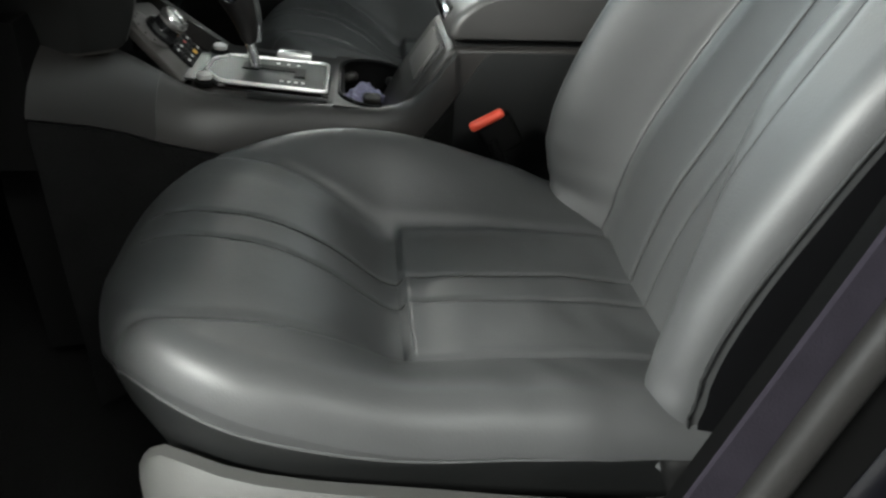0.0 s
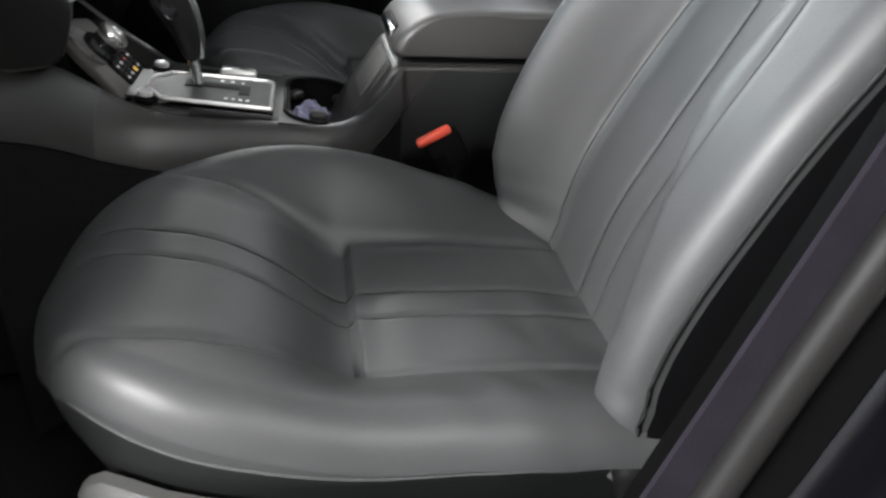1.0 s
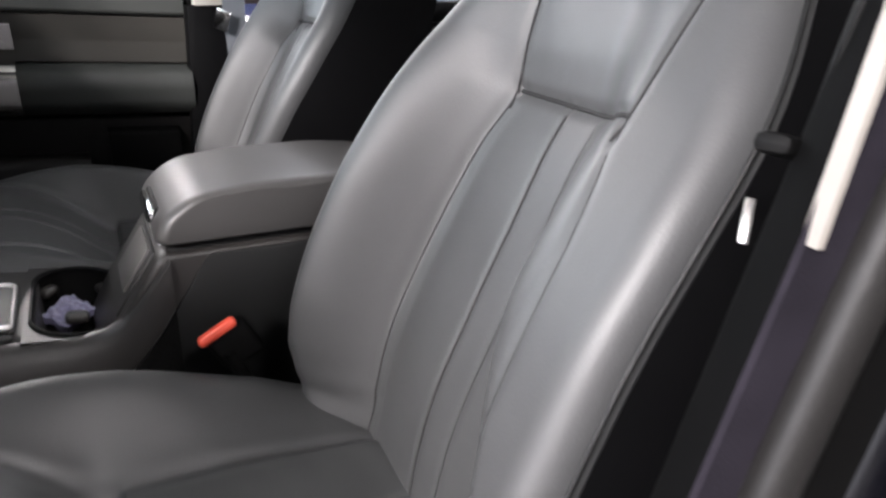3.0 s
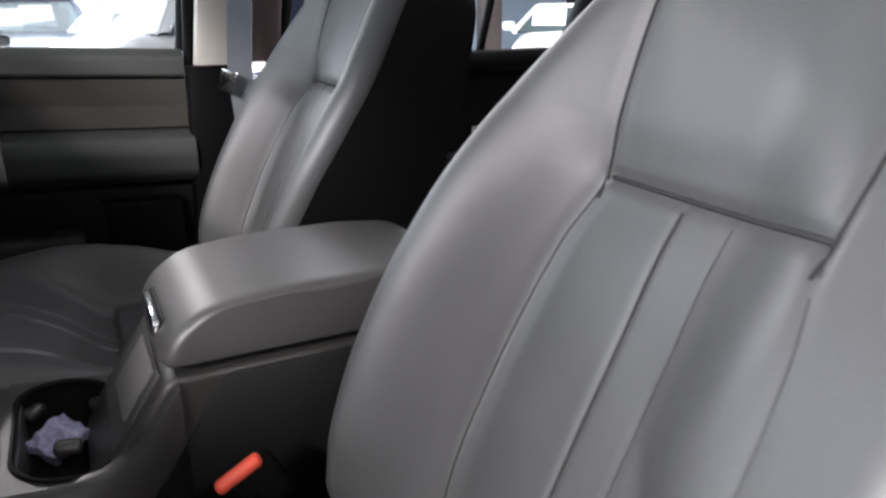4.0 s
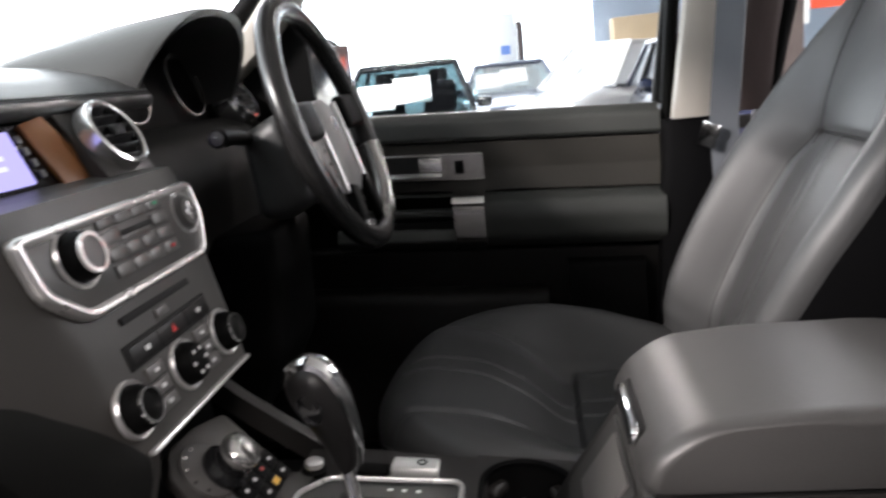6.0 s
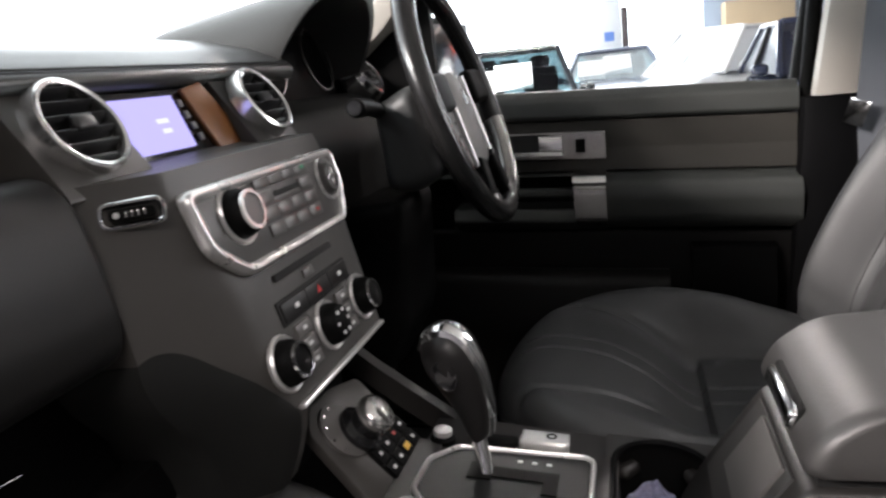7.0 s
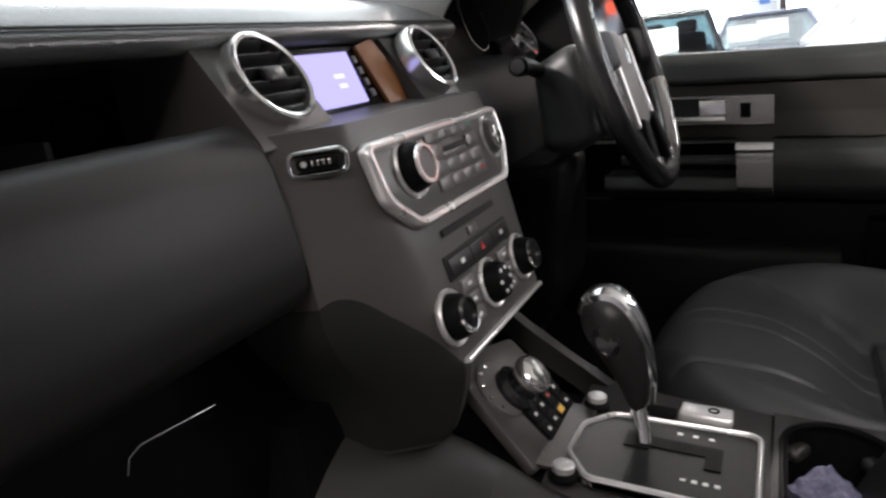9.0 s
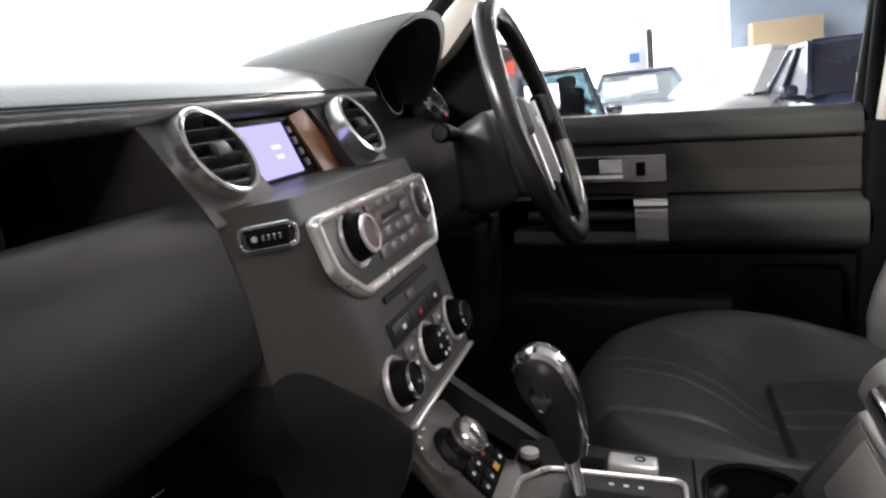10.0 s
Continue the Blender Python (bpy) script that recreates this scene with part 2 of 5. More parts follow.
def rounded(poly, r, n=5):
    """A polygon with its corners rounded."""
    out = []
    for i, p in enumerate(poly):
        a, b, c = Vector(poly[i - 1]), Vector(p), Vector(poly[(i + 1) % len(poly)])
        u, w = (a - b), (c - b)
        d = min(r, 0.45 * u.length, 0.45 * w.length)
        s, e = b + u.normalized() * d, b + w.normalized() * d
        for k in range(n + 1):
            t = k / n
            q = (1 - t) ** 2 * s + 2 * t * (1 - t) * b + t * t * e
            out.append((q.x, q.y))
    return out


def frame_bar(poly, width, m, depth):
    """A closed domed band along the inside of a convex polygon."""
    c = Vector((sum(p[0] for p in poly) / len(poly), sum(p[1] for p in poly) / len(poly)))
    bm = bmesh.new()
    n = len(poly)
    inner = []
    for i, p in enumerate(poly):
        a, b, e = Vector(poly[i - 1]), Vector(p), Vector(poly[(i + 1) % n])
        d1, d2 = (b - a).normalized(), (e - b).normalized()
        n1, n2 = Vector((-d1.y, d1.x)), Vector((-d2.y, d2.x))
        if (c - b).dot(n1) < 0:
            n1, n2 = -n1, -n2
        k = (n1 + n2) / max(0.3, 1 + n1.dot(n2))
        inner.append(b + k * width)
    prof = []
    for i in range(n):
        o, q = Vector(poly[i]), inner[i]
        prof.append([Vector((*(o + (q - o) * f), depth * g)) for f, g in ((0, 0), (0, 0.45), (0.12, 0.78), (0.32, 0.97), (0.6, 1.0), (0.85, 0.86), (1, 0.55), (1, 0))])
    rows = [[bm.verts.new(m @ v) for v in s] for s in prof]
    for i in range(n):
        a, b = rows[i], rows[(i + 1) % n]
        for k in range(8):
            bm.faces.new((a[k], a[(k + 1) % 8], b[(k + 1) % 8], b[k]))
    return bm


def merged(*bms):
    out = bmesh.new()
    for b in bms:
        me = bpy.data.meshes.new("join")
        b.to_mesh(me)
        b.free()
        out.from_mesh(me)
        bpy.data.meshes.remove(me)
    return out


def curve_at(table, x):
    """Smooth value from a table of (x, value)."""
    n = len(table)
    if x <= table[0][0]:
        return table[0][1]
    if x >= table[-1][0]:
        return table[-1][1]
    i = next(k for k in range(n - 1) if x <= table[k + 1][0])

    def slope(k):
        a, b = max(0, k - 1), min(n - 1, k + 1)
        return (table[b][1] - table[a][1]) / (table[b][0] - table[a][0])

    (x0, u), (x1, v) = table[i], table[i + 1]
    h = x1 - x0
    t = (x - x0) / h
    return (2 * t ** 3 - 3 * t * t + 1) * u + (t ** 3 - 2 * t * t + t) * h * slope(i) + (3 * t * t - 2 * t ** 3) * v + (t ** 3 - t * t) * h * slope(i + 1)


def smooth01(a, b, x):
    t = min(1, max(0, (x - a) / (b - a)))
    return t * t * (3 - 2 * t)


# ---------------------------------------------------------------- structure of the garage
def structure(name, bm, material, label, category):
    return solid(name, bm, material, label, category, "structure")


structure("ground", span(-30, 30, -25, 30, -0.3, 0.0), CONCRETE, "smooth grey concrete garage floor under the parked cars", "floor")
# Unseen pale slabs, added to bounce light up onto the headliner.
structure("bounce_floor", span(-9.0, 12.0, 1.7, 16.4, 0.0, 0.012), BOUNCEFLOOR, "unseen pale floor under the parked cars, added to bounce light", "floor")
structure("bounce_floor", span(-9.0, -2.6, -7.9, 1.69, 0.0, 0.012), BOUNCEFLOOR, "unseen pale floor ahead of the car, added to bounce light", "floor")
structure("wall_west", span(-9.3, -9.0, -8.0, 16.5, 0, 0.5), WALLWHITE, "low white wall under the bright shop front", "wall")
structure("wall_east", span(12.0, 12.3, -8.0, 14.0, 0, 4.6), WALLDARK, "plain dark painted garage wall", "wall")
structure("wall_south", span(-9.3, 12.0, -8.3, -8.0, 0, 4.6), WALLDARK, "plain dark painted garage wall", "wall")
structure("backdrop", span(-9.3, 1.9, 16.5, 16.6, 0.0, 10.0), DAYLIGHT, "overexposed white daylight beyond the open garage front", "daylight")
structure("backdrop", span(-9.25, -9.2, -7.0, 16.49, 0.5, 7.0), DAYFRONT, "overexposed white daylight beyond the glazed shop front", "daylight")
north = structure("wall_north", span(1.2, 12.0, 13.0, 13.3, 0, 2.6), WALLBLUE, "pale blue painted cladding on the garage wall", "wall")
# Upper wall's shadow is put into its dark colour.
structure("wall_north_upper", span(1.2, 12.0, 13.02, 13.3, 2.6, 4.6), DARKROOF, "dark shadowed wall above the blue cladding", "wall")
structure("wall_west_upper", span(-9.3, -9.0, -8.0, 16.5, 7.0, 10.0), WALLWHITE, "white wall above the shop front", "wall")
structure("ceiling", span(-4.2, 12.3, -8.3, 13.3, 4.6, 4.8), DARKROOF, "dark purple-grey corrugated garage roof", "roof")
for k in range(5):
    solid("roof_beam", span(1.2, 12, 2.0 + 2.4 * k, 2.2 + 2.4 * k, 3.1, 3.45, 0.01), STEEL, "brown painted steel roof beam of the garage", "beam", "structure")
for bx, by in ((2.69, 8.0), (5.6, 9.0)):
    solid("steel_column", span(bx, bx + 0.28, by, by + 0.28, 0, 3.1, 0.01), STEEL, "brown painted steel column of the garage", "column", "structure")
# Panel bodies for every lamp, the two added unseen ones too.
for lx, ly, _, wide in TUBES:
    hx, hy = max(1.5, wide) / 2, wide / 2
    lamp = thing("ceiling_and_added_light", (lx, ly, 4.6), "white light panel under the garage roof, the two doorway ones added", "lamp", "garage ceiling lights")
    part("housing", span(lx - hx - 0.02, lx + hx + 0.02, ly - hy - 0.02, ly + hy + 0.02, 4.12, 4.2, 0.01), WALLWHITE, lamp)
    part("diffuser", span(lx - hx, lx + hx, ly - hy, ly + hy, 4.09, 4.118), TUBEGLOW, lamp, "glowing white diffuser")
    for dx in (-0.6, 0.6):
        part("hanger", span(lx + dx - 0.01, lx + dx + 0.01, ly - 0.01, ly + 0.01, 4.2, 4.6), STEEL, lamp)


# ---------------------------------------------------------------- parked cars outside
def parked_car(x, y, turn, paint, label, length=4.2, width=1.74, height=1.45, papers=1, glass=None):
    """A hatchback that faces along local -y."""
    m = pose(x, y, 0, 0, 0, turn)
    glass = glass or GLASSDARK
    car = thing("parked_car", (x, y, 0), label, "car", "cars parked in the garage")
    L, W, Hh = length / 2, width / 2, height

    def section(yy, zb, zt, w0, w1, n=9):
        pts = []
        for k in range(n):
            t = k / (n - 1)
            a = math.pi * (1 - t)
            c, s = math.cos(a), math.sin(a)
            e = 0.35
            pts.append(m @ Vector((w0 * math.copysign(abs(c) ** e, c) * (1 - 0.04 * s), yy, zb + (zt - zb) * abs(s) ** e)))
        pts.append(m @ Vector((w0 * 0.95, yy, zb - 0.02)))
        pts.append(m @ Vector((-w0 * 0.95, yy, zb - 0.02)))
        return pts

    low = [(-L, 0.32, 0.60, W * 0.82), (-L + 0.12, 0.24, 0.74, W * 0.94), (-L + 0.5, 0.2, 0.86, W), (-L + 1.05, 0.2, 0.96, W), (0, 0.2, 0.95, W), (L - 0.5, 0.2, 0.95, W), (L - 0.1, 0.24, 0.88, W * 0.93), (L, 0.32, 0.7, W * 0.82)]
    body = part("body", loft([section(a, b, c, d, d) for a, b, c, d in low]), paint, car)
    w = W * 0.94

    def ring4(yy, z, ww):
        return [Vector((-ww, yy, z)), Vector((ww, yy, z))]
    bl, br = ring4(-L + 1.0, 0.94, w)
    tl, tr = ring4(-L + 1.75, Hh - 0.05, w * 0.76)
    rl, rr = ring4(L - 0.75, Hh - 0.07, w * 0.74)
    cl, cr = ring4(L - 0.15, 0.93, w * 0.94)
    part("roof", loft([[m @ (tl + Vector((0, 0.0, 0))), m @ (tr + Vector((0, 0, 0))), m @ (tr * 0.97 + Vector((0, 0.02, 0.07))), m @ (tl * 0.97 + Vector((0, 0.02, 0.07)))],
                       [m @ rl, m @ rr, m @ (rr + Vector((-0.03, -0.05, 0.05))), m @ (rl + Vector((0.03, -0.05, 0.05)))]]), paint, body)

    def pane(name, pts, mtl, off):
        bm = bmesh.new()
        a = [bm.verts.new(m @ p) for p in pts]
        b = [bm.verts.new(m @ (p + off)) for p in pts]
        n = len(a)
        bm.faces.new(a)
        bm.faces.new(b[::-1])
        for k in range(n):
            bm.faces.new((a[k], a[(k + 1) % n], b[(k + 1) % n], b[k]))
        return part(name, bm, mtl, body)

    part("windscreen_header", tube([m @ (tl + Vector((0.02, 0.02, 0.01))), m @ (tr + Vector((-0.02, 0.02, 0.01)))], 0.045, 10), paint, body)
    pane("windscreen", [bl, br, tr, tl], glass, Vector((0, 0.03, -0.02)))
    pane("rear_window", [cl, cr, rr, rl], glass, Vector((0, -0.03, -0.02)))
    for s, (a, b, c, d) in ((-1, (bl, tl, rl, cl)), (1, (br, tr, rr, cr))):
        pane("side_window", [a, b, c, d], glass, Vector((-0.03 * s, 0, 0)))
        for p, q in ((a, b), (b, c), (c, d)):
            part("pillar", tube([m @ p, m @ q], 0.04, 8), paint, body)
        mid = (b + c) / 2
        part("pillar", tube([m @ mid, m @ Vector((w * s, mid.y + 0.05, 0.94))], 0.035, 8), BLACK, body)
        part("mirror", boxm(m @ pose(s * (W + 0.08), -L + 1.35, 1.0), 0.2, 0.12, 0.13, 0.05, 3), paint, car)
        part("headlight", boxm(m @ pose(s * W * 0.66, -L + 0.12, 0.66, 20, 0, 0), 0.38, 0.16, 0.14, 0.05, 3), SATIN, car)
        for yy in (-L + 0.8, L - 0.8):
            wheel = part("wheel", turned(m @ pose(s * (W - 0.12), yy, 0.31, 0, 90, 0), [(0.2, -0.1), (0.29, -0.1), (0.31, -0.06), (0.31, 0.06), (0.29, 0.1), (0.2, 0.1)], 28), TYRE, car)
            part("rim", turned(m @ pose(s * (W - 0.12), yy, 0.31, 0, 90 * s, 0), [(0.05, 0.09), (0.2, 0.104), (0.21, 0.08)], 24), SATIN, wheel)
    if papers > 1:
        for s in (-0.36, 0.36):
            part("front_seat", boxm(m @ pose(s, -L + 2.25, 1.0, -14, 0, 0), 0.46, 0.14, 0.62, 0.06, 3), SHELL, car, "dark front seat")
            part("headrest", boxm(m @ pose(s, -L + 2.36, 1.38, -14, 0, 0), 0.26, 0.10, 0.17, 0.05, 3), SHELL, car)
        part("rear_view_mirror", boxm(m @ pose(0, -L + 1.72, Hh - 0.17), 0.24, 0.03, 0.07, 0.02, 3), BLACK, car)
    part("grille", boxm(m @ pose(0, -L + 0.02, 0.56), 0.8, 0.06, 0.14, 0.02), BLACK, car)
    for k in range(papers):
        f = 0.25 + 0.3 * k
        p = bl.lerp(br, f).lerp(tl.lerp(tr, f), 0.35 + 0.1 * k) + Vector((0, -0.02, 0.03))
        part("price_paper", boxm(m @ pose(*p, 50, 0, 4 * k), 0.46, 0.40, 0.004), PAPER, car, "white price paper on the windscreen")
    return car


PAINTS = [mat("car_black", (0.02, 0.022, 0.026), 0.2, coat=0.6, bump=0), mat("car_grey_blue", (0.17, 0.19, 0.25), 0.25, metal=0.4, coat=0.6, bump=0), mat("car_white", (0.78, 0.78, 0.80), 0.25, coat=0.6, bump=0, var=0.03), mat("car_navy", (0.014, 0.018, 0.04), 0.2, coat=0.6, bump=0)]
parked_car(-1.55, 9.4, 4, PAINTS[0], "black hatchback with white price papers behind its windscreen", papers=2, height=1.57, glass=TINTED)
parked_car(-0.35, 13.6, 3, PAINTS[1], "grey-blue hatchback with a white price paper on its windscreen", papers=2, height=1.46, glass=TINTED)
parked_car(1.15, 12.0, -42, PAINTS[2], "white hatchback parked aslant in the garage", papers=1, height=1.60, width=1.6, length=3.3, glass=GLASSPALE)
parked_car(2.35, 9.3, 4, PAINTS[3], "dark navy estate car parked in front of the blue wall", papers=0, height=1.56, length=3.4, glass=PRIVACY)
parked_car(7.0, 8.6, -41, PAINTS[2], "white hatchback parked under the roof beams", papers=1, height=1.3)
box_a = solid("cardboard_box", span(1.46, 2.48, 12.3, 12.9, 1.56, 1.97, 0.01), CARD, "brown cardboard box on a shelf by the blue wall", "box")
solid("shelf_unit", span(1.4, 2.9, 12.25, 12.95, 0, 1.56, 0.01), STEEL, "brown steel shelf cabinet against the blue wall", "shelf")
solid("gate_post", span(-0.16, -0.03, 15.0, 15.12, 0, 2.23, 0.01), STEEL, "dark steel post standing behind the parked cars", "post")
board = thing("notice_board", (-0.5, 15.08, 0), "pale notice board with a small blue sign, beside the steel post", "sign board")
part("board", span(-0.80, -0.165, 15.04, 15.1, 0.0, 2.42, 0.01), PAPER, board)
part("blue_sign", span(-0.50, -0.31, 15.026, 15.038, 1.61, 1.79), BLUESIGN, board, "small square blue sign")
solid("dark_monitor", span(9.85, 10.42, 12.86, 12.99, 0.66, 1.36, 0.01), BLACK, "dark flat panel fixed to the blue wall", "panel")
solid("pink_sign", span(9.14, 9.42, 12.97, 12.995, 1.42, 1.66), mat("pink_sign", (0.70, 0.25, 0.28), 0.6, bump=0.0, var=0.05), "small pink sign on the blue wall", "sign")
banner = thing("red_banner", (4.6, 9.0, 2.0), "bright red banner hanging on a rail with white edge", "banner")
part("cloth", span(3.38, 5.4, 8.98, 9.0, 1.66, 2.4, 0.004), REDSIGN, banner)
part("rail", span(3.3, 5.6, 8.97, 9.01, 2.4, 2.44, 0.004), STEEL, banner)
part("white_tag", span(3.22, 3.36, 8.97, 9.0, 1.5, 1.85, 0.004), PAPER, banner)
for dx in (3.2, 5.4):
    part("hanger", span(dx, dx + 0.03, 8.97, 9.0, 2.44, 3.1), STEEL, banner)


# ---------------------------------------------------------------- shell of the car
structure("car_floor", span(-0.95, 1.5, -0.76, 0.8, 0.52, 0.56, 0.01), CARPET, "black carpet on the car's floor", "floor")
roof = structure("car_roof", loft([[(x, y, z) for y, z in ((-0.66, 1.80), (-0.5, 1.84), (0, 1.855), (0.5, 1.84), (0.66, 1.80), (0.66, 1.83), (0.5, 1.875), (0, 1.89), (-0.5, 1.875), (-0.66, 1.83))] for x in (-0.28, 0.3, 1.0, 1.9)]), HEADLINER, "pale headliner under the car's roof", "roof")
# Added unseen band; it blocks the roof light from the driver's upper backrest.
structure("windscreen_header", loft([[(-0.275, y, 1.822 + d), (-0.43, y, 1.742 + d), (-0.43, y, 1.754 + d), (-0.275, y, 1.845 + d)] for y, d in ((-0.58, -0.001), (0.0, 0.008), (0.58, -0.001))]), BLACK, "unseen black band over the windscreen, added to shade the driver's seat", "trim")
structure("tailgate_trim", span(1.9, 1.95, -0.7, 0.7, 0.6, 1.3, 0.01), BLACK, "black tailgate trim at the back of the car", "trim")
# Unseen front body, added to keep low light out of the footwell.
for s in (-1, 1):
    structure("front_wing", span(-2.2, -0.76, min(0.72 * s, 0.90 * s), max(0.72 * s, 0.90 * s), 0.45, 1.20, 0.05, 3), PAINT, "dark blue front wing of the car", "wing")
structure("bonnet", span(-2.2, -0.96, -0.72, 0.72, 1.10, 1.22, 0.03, 3), PAINT, "dark blue bonnet ahead of the windscreen", "bonnet")
structure("firewall", span(-1.0, -0.95, -0.76, 0.8, 0.5, 1.36), BLACK, "black bulkhead behind the dashboard", "trim")


def sheet(name, pts, thick, material, label, category, shadow=False):
    bm = bmesh.new()
    p = [Vector(q) for q in pts]
    nrm = (p[1] - p[0]).cross(p[2] - p[0]).normalized() * thick
    a = [bm.verts.new(q) for q in p]
    b = [bm.verts.new(q + nrm) for q in p]
    bm.faces.new(a)
    bm.faces.new(b[::-1])
    for k in range(len(a)):
        bm.faces.new((a[k], a[(k + 1) % len(a)], b[(k + 1) % len(a)], b[k]))
    ob = structure(name, bm, material, label, category)
    ob.visible_shadow = shadow
    return ob


sheet("window_1", [(-0.98, -0.66, 1.42), (-0.98, 0.66, 1.42), (-0.28, 0.58, 1.81), (-0.28, -0.58, 1.81)], 0.005, PANE, "clear raked windscreen of the car", "windscreen")
sheet("window_2", [(-0.66, 0.775, 1.33), (0.25, 0.79, 1.30), (0.27, 0.68, 1.78), (-0.22, 0.66, 1.80)], 0.004, PANE, "clear driver's door window", "window")
sheet("window_3", [(0.40, 0.79, 1.29), (1.2, 0.80, 1.27), (1.2, 0.68, 1.76), (0.40, 0.68, 1.78)], 0.004, PANE, "clear rear door window", "window")


def strip(sections):
    return loft([[Vector(p) for p in s] for s in sections])


def post(path, wx, wy, n=12, e=0.5):
    """A rounded bar of full widths wx, wy along points."""
    rows = []
    for p in path:
        r = []
        for k in range(n):
            a = 2 * math.pi * k / n
            c, s = math.cos(a), math.sin(a)
            r.append(Vector(p) + Vector((wx / 2 * math.copysign(abs(c) ** e, c), wy / 2 * math.copysign(abs(s) ** e, s), 0)))
        rows.append(r)
    return loft(rows)


for s in (1, -1):
    structure("a_pillar", post([(-0.63, 0.735 * s, 1.36), (-0.47, 0.71 * s, 1.47), (-0.28, 0.67 * s, 1.66), (-0.17, 0.64 * s, 1.82)], 0.07, 0.07), BEIGE, "pale grey windscreen pillar trim", "pillar")
    structure("roof_rail", post([(-0.24, 0.66 * s, 1.80), (0.3, 0.68 * s, 1.81), (1.3, 0.68 * s, 1.80), (1.9, 0.64 * s, 1.78)], 0.02, 0.09), BEIGE, "pale roof rail trim over the doors", "trim")

# driver's side pillar with its belt
bp = thing("b_pillar", (0.3, 0.74, 0.56), "beige upper and black lower trim of the driver's side pillar", "pillar", "", "structure")
part("upper_trim", post([(0.292, 0.725, 1.285), (0.305, 0.715, 1.4), (0.33, 0.70, 1.6), (0.36, 0.665, 1.82)], 0.085, 0.05), BEIGE, bp, "beige plastic pillar cover")
# Far side of the beige pillar, its shade put into a dark brown.
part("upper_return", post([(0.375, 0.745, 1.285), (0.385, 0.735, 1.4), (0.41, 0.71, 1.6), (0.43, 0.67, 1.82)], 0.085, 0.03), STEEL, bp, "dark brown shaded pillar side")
part("lower_dark_cover", post([(0.24, 0.745, 0.58), (0.275, 0.735, 1.0), (0.29, 0.728, 1.283)], 0.11, 0.05), SHELL, bp, "black lower pillar cover")
part("door_seal", tube([(0.225, 0.765, 0.7), (0.243, 0.765, 1.1), (0.25, 0.76, 1.3), (0.262, 0.735, 1.5), (0.29, 0.69, 1.78)], 0.012), BLACK, bp, "black rubber door seal")
belt = thing("seat_belt", (0.33, 0.69, 1.62), "grey driver's seat belt with chrome tongue on the pillar", "seat belt", "front seat belts")


def band(points, wide, thick, across):
    rows = []
    ax = Vector(across).normalized()
    for i, p in enumerate(points):
        p = Vector(p)
        d = (Vector(points[min(i + 1, len(points) - 1)]) - Vector(points[max(i - 1, 0)])).normalized()
        t = d.cross(ax).normalized() * thick / 2
        rows.append([p - ax * wide / 2 - t, p + ax * wide / 2 - t, p + ax * wide / 2 + t, p - ax * wide / 2 + t])
    return loft(rows)


part("webbing", band([(0.355, 0.672, 1.66), (0.335, 0.66, 1.45), (0.315, 0.635, 1.28), (0.325, 0.64, 1.1), (0.34, 0.66, 0.75)], 0.047, 0.002, (0.8, -0.6, 0)), BELT, belt)
part("tongue", boxm(pose(0.29, 0.622, 1.262, 10, 20, -30), 0.03, 0.006, 0.04, 0.002), CHROME, belt, "chrome belt tongue")
part("upper_loop", boxm(pose(0.355, 0.665, 1.68), 0.06, 0.02, 0.05, 0.008), BLACK, belt)

# passenger side pillar at the open doorway
def lean(z):
    return 0.205 + 0.323 * (z - 1.148)


def felt(z):
    return 0.237 + 0.285 * (z - 1.148) + 0.05 * max(0.0, z - 1.12)


ZS = (0.5, 0.7, 0.9, 1.08, 1.2, 1.29, 1.4, 1.6, 1.82)
pp = thing("b_pillar", (0.3, -0.76, 0.5), "passenger side pillar with felt edge, rubber seal and dark blue jamb", "pillar", "", "structure")
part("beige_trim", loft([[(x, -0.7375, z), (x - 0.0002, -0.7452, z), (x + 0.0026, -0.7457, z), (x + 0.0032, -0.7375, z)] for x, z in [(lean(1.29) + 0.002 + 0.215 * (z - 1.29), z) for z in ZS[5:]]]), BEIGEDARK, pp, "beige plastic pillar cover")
part("black_trim", loft([[(lean(z) + 0.045, -0.69, z), (lean(z) + 0.012, -0.715, z), (lean(z) + 0.004, -0.736, z), (lean(z) + 0.05, -0.736, z), (lean(z) + 0.1, -0.69, z)] for z in ZS]), SHADOWBLACK, pp, "black lower pillar cover")
part("felt_edge", loft([[(lean(z), -0.7385, z), (lean(z) + 0.002, -0.7405, z), (felt(z) - 0.002, -0.741, z), (felt(z) + 0.002, -0.73, z)] for z in ZS]), CARPETY, pp, "purple-grey felt flange edge")
part("rubber_seal", tube([(felt(z) + 0.0055, -0.744, z) for z in ZS], 0.0125, 16), RUBBER, pp, "grey rubber door seal")
# Black sheet painting the shade of the gap beside the seal.
part("seal_gap", loft([[(felt(z) + 0.018, -0.73, z), (felt(z) + 0.018, -0.742, z), (felt(z) + 0.05, -0.752, z), (felt(z) + 0.05, -0.73, z)] for z in ZS]), SHADOWBLACK, pp, "black sheet painted as the shaded gap behind the seal")
JAMB = [(0.05, -0.735), (0.052, -0.752), (0.06, -0.760), (0.078, -0.764), (0.092, -0.772), (0.102, -0.785), (0.112, -0.797), (0.13, -0.803), (0.19, -0.806), (0.215, -0.812), (0.23, -0.822), (0.25, -0.825), (0.25, -0.735)]


def tuck(y, z):
    """Draws the jamb inwards above and below its middle height."""
    return y if y > -0.76 else -0.76 + (y + 0.76) * (1 - min(0.75, 2.6 * (z - 1.0) ** 2))


